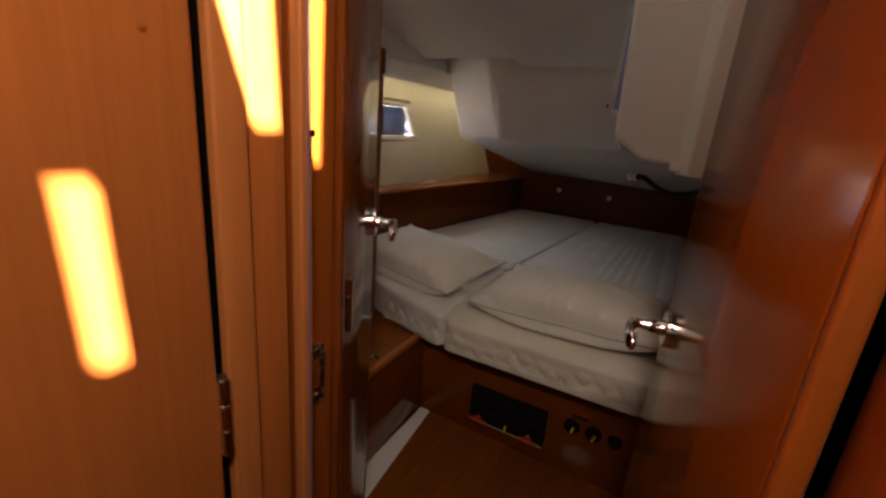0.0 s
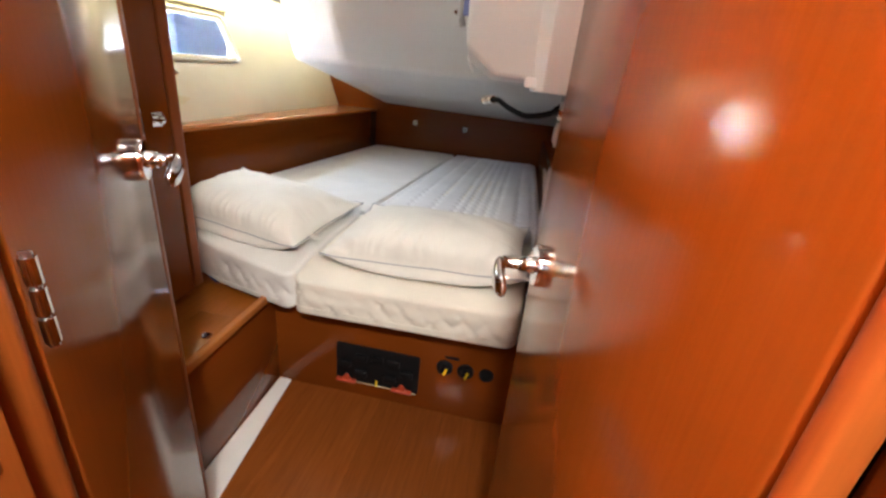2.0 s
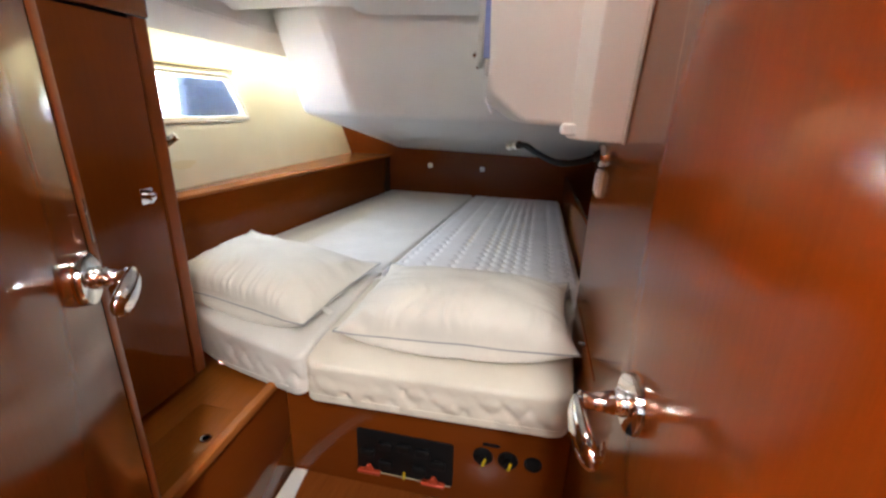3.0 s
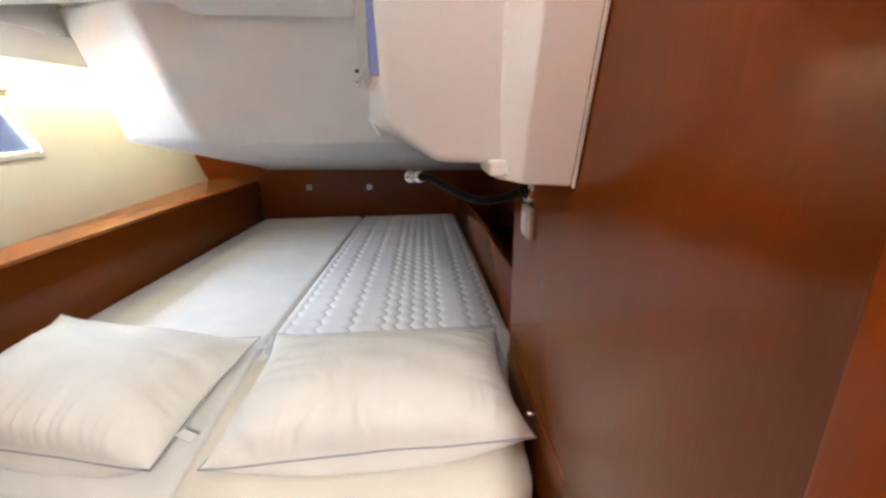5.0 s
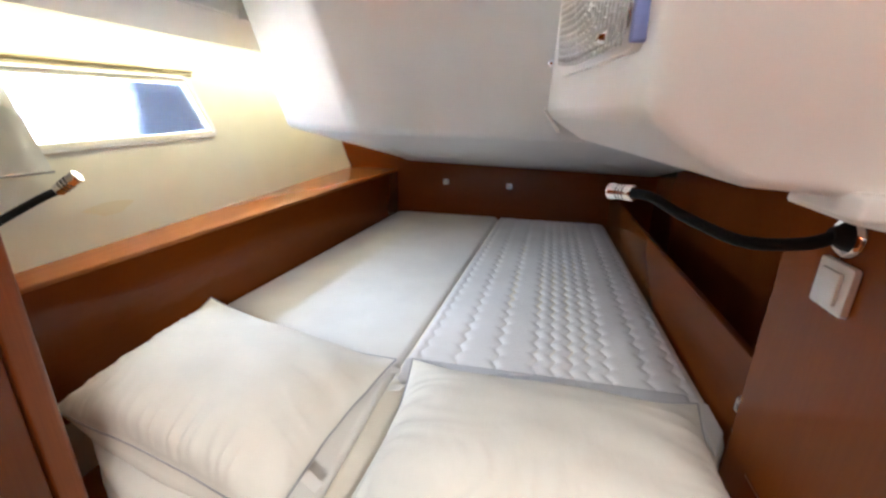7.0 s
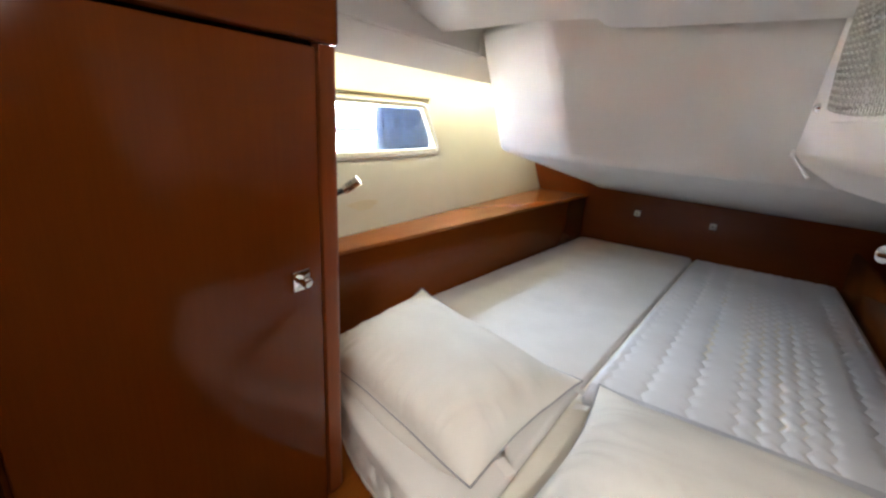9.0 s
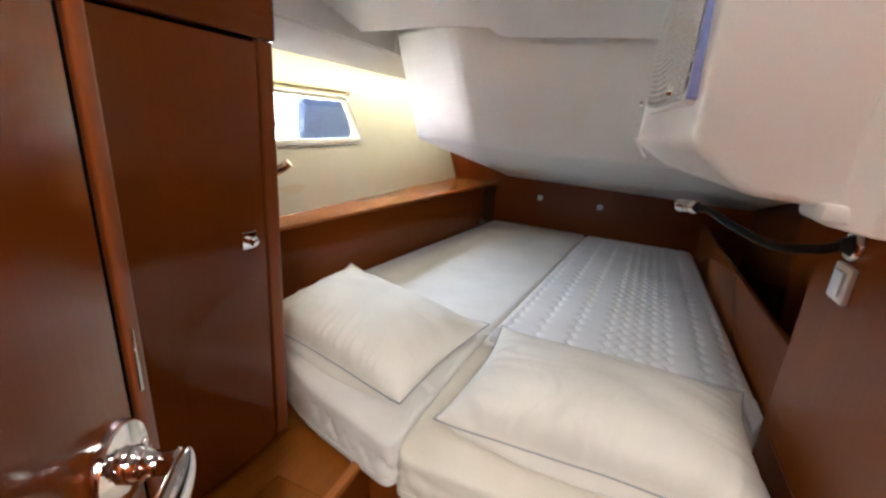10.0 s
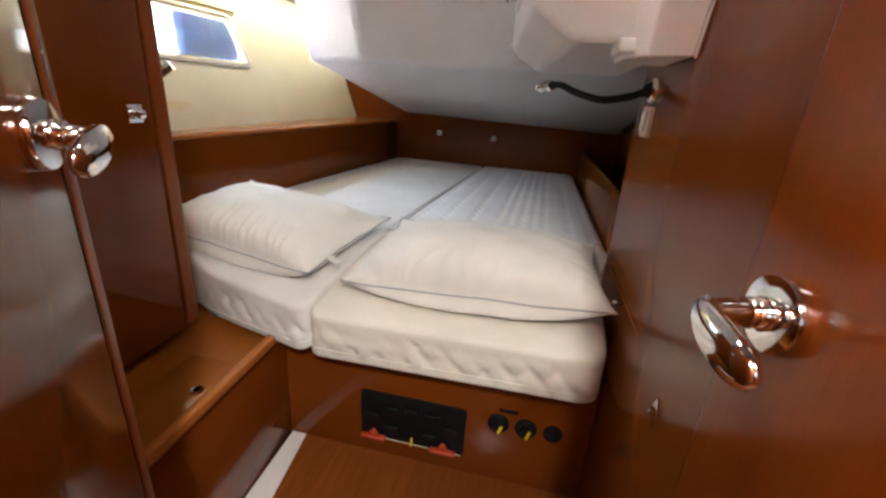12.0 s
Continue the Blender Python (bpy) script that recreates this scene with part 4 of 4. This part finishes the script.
def reading_lamp(name_at, label, base, base_way, path, head_way):
    t = thing("reading_lamp", name_at, label, "lamp", "reading lamps")
    b = Vector(base)
    m = look(b, b - Vector(base_way))
    foot = part("base", turned([(0.001, 0), (0.027, 0), (0.027, 0.008), (0.0235, 0.012), (0.0195, 0.010), (0.001, 0.010)], m, 28), CHROME, t, "round chrome base ring")
    part("socket", turned([(0.001, 0.0102), (0.0190, 0.0102), (0.0150, 0.017), (0.0105, 0.026), (0.001, 0.026)], m, 22), RUBBER, foot, "black neck socket")
    pts = curve(path, 14)
    part("gooseneck", tube(pts, [0.0085 + 0.0006 * (i % 2) for i in range(len(pts))], 12), RUBBER, t, "black flexible neck")
    e, w = pts[-1], Vector(head_way).normalized()
    h = part("head", turned([(0.001, -0.004), (0.0125, -0.004), (0.0145, 0.0), (0.0145, 0.046), (0.0155, 0.047), (0.0155, 0.052), (0.012, 0.053), (0.001, 0.050)], look(e, e - w), 22), CHROME, t, "chrome lamp head")
    part("grooves", joined(*[turned([(0.0150, z), (0.0152, z + 0.001), (0.0150, z + 0.002)], look(e, e - w), 22) for z in (0.012, 0.020, 0.028)]), BLACK, h)
    return t


reading_lamp((0.842, 2.11, 1.135), "reading lamp with a black gooseneck on the bulkhead", (0.842, 2.110, 1.134), (-1, 0, 0),
             [(0.822, 2.110, 1.132), (0.790, 2.118, 1.118), (0.735, 2.150, 1.108), (0.680, 2.222, 1.122), (0.642, 2.283, 1.139), (0.618, 2.318, 1.138)], (-0.033, 0.049, -0.006))
reading_lamp((-0.72, 2.02, 0.98), "reading lamp with a slanting black gooseneck on the hull side", (-0.755, 2.05, 0.955), (1, 0, 0.2),
             [(-0.735, 2.05, 0.962), (-0.70, 2.07, 0.985), (-0.665, 2.135, 1.030), (-0.618, 2.205, 1.076), (-0.598, 2.236, 1.092)], (0.040, 0.022, 0.034))

piece("trim_bulkhead", box(0.8398, 0.8418, 1.80, 2.17, 0.683, 0.6870, 0.0008), TRIM_V, "thin lighter wooden batten on the bulkhead beside the mattress", "trim")
stud = thing("door_catch", (0.842, 1.632, 0.645), "small pointed chrome door catch on the bulkhead", "catch")
part("plate", slab([(0.842, 1.617, 0.645), (0.842, 1.632, 0.618), (0.842, 1.647, 0.645), (0.842, 1.632, 0.672)], Vector((-0.003, 0, 0)), 0.0008), CHROME, stud)
part("point", turned([(0.011, 0.002), (0.006, 0.008), (0.001, 0.011)], look((0.842, 1.632, 0.645), (2, 1.632, 0.645)), 4), CHROME, stud)
pin = thing("locking_pin", (0.842, 2.016, 0.65), "small chrome pin low on the bulkhead", "catch")
part("pin", turned([(0.001, 0), (0.006, 0), (0.006, 0.008), (0.003, 0.012), (0.001, 0.012)], look((0.842, 2.016, 0.65), (2, 2.016, 0.65)), 14), CHROME, pin)

fan = thing("cabin_fan", on_hull(2.215, 1.22, 0.05), "cream round cabin fan mounted on the hull side", "fan")
fc = on_hull(2.232, 1.285, 0.075)
fx, fy, fz = Vector((-0.20, 0.97, 0.1)).normalized(), Vector((0.15, 0, 1)).normalized(), Vector((0.97, 0.20, -0.1))
def circle(r, out=0.0, n=40):
    return [fc + fx * r * math.cos(2 * math.pi * k / n) + fy * r * math.sin(2 * math.pi * k / n) + fz * out for k in range(n + 1)]
part("rim", tube(circle(0.086), 0.010, 8), CREAM, fan)
for r in (0.055, 0.034):
    part("guard_ring", tube(circle(r, 0.012), 0.002, 6), CREAM, fan)
for k in range(4):
    a = k * math.pi / 4
    d = fx * math.cos(a) + fy * math.sin(a)
    part("guard_wire", tube([fc - d * 0.08, fc + fz * 0.012, fc + d * 0.08], 0.002, 6), CREAM, fan)
part("hub", turned([(0.001, -0.03), (0.02, -0.03), (0.022, 0.0), (0.016, 0.012), (0.001, 0.014)], look(fc, fc - fz), 20), CREAM, fan)
part("bracket", tube([fc - fz * 0.03, on_hull(2.240, 1.27, 0.002)], 0.012, 10), CREAM, fan)
cl = thing("window_cloth", on_hull(2.27, 1.25, 0.03), "white gauze cloth hanging beside the hull window", "cloth")


def hanging_cloth():
    bm = bmesh.new()
    nu, nv = 24, 30
    rows = []
    for j in range(nv + 1):
        v = j / nv
        row = []
        for i in range(nu + 1):
            u = i / nu
            row.append(bm.verts.new(on_hull(2.06 + (0.285 + 0.02 * v) * u, 1.400 - 0.295 * v - 0.008 * u, 0.028 + 0.006 * math.sin(14 * u + 2 * v) + 0.004 * noise.noise(Vector((u * 8, v * 8, 2))))))
        rows.append(row)
    for a, b in zip(rows, rows[1:]):
        for i in range(nu):
            bm.faces.new((a[i], a[i + 1], b[i + 1], b[i])).smooth = True
    out = bmesh.ops.extrude_face_region(bm, geom=bm.faces[:])
    bmesh.ops.translate(bm, verts=[g for g in out["geom"] if isinstance(g, bmesh.types.BMVert)], vec=HN * 0.002)
    bmesh.ops.recalc_face_normals(bm, faces=bm.faces[:])
    return bm


part("gauze", hanging_cloth(), cloth("gauze", (0.64, 0.65, 0.62), 260, 22, 0.3), cl)
part("hem", tube([on_hull(2.06 + 0.305 * k / 12, 1.105 - 0.008 * k / 12, 0.031) for k in range(13)], 0.003, 6), cloth("hem_cloth", (0.36, 0.37, 0.36), 260, 30, 0.3), cl)
# unseen fitting, made up to go with the fill light at the entry
fill_fitting = thing("fill_fitting", (0.40, 1.45, 1.82), "unseen round bezel, added around the entry fill light", "light")
part("bezel", turned([(0.072, 1.830), (0.073, 1.821), (0.066, 1.818), (0.063, 1.830)], pose(0.40, 1.45, 0), 28), CHROME, fill_fitting)

# ---------------------------------------------------------------- floorboards
x = -0.72
k = 0
while x < 2.4:
    w = 0.118 + 0.004 * ((k * 7) % 3)
    bm = box(x + 0.0002, x + w - 0.0002, -1.6, 4.0 if x < 0.9 else 0.4, SOLE - 0.012, SOLE, 0.0003, 1)
    me = bpy.data.meshes.new("plank")
    bm.to_mesh(me)
    bm.free()
    me.materials.append(FLOOR_W)
    ob = new("plank", me)
    ob.parent = floor
    x += w
    k += 1
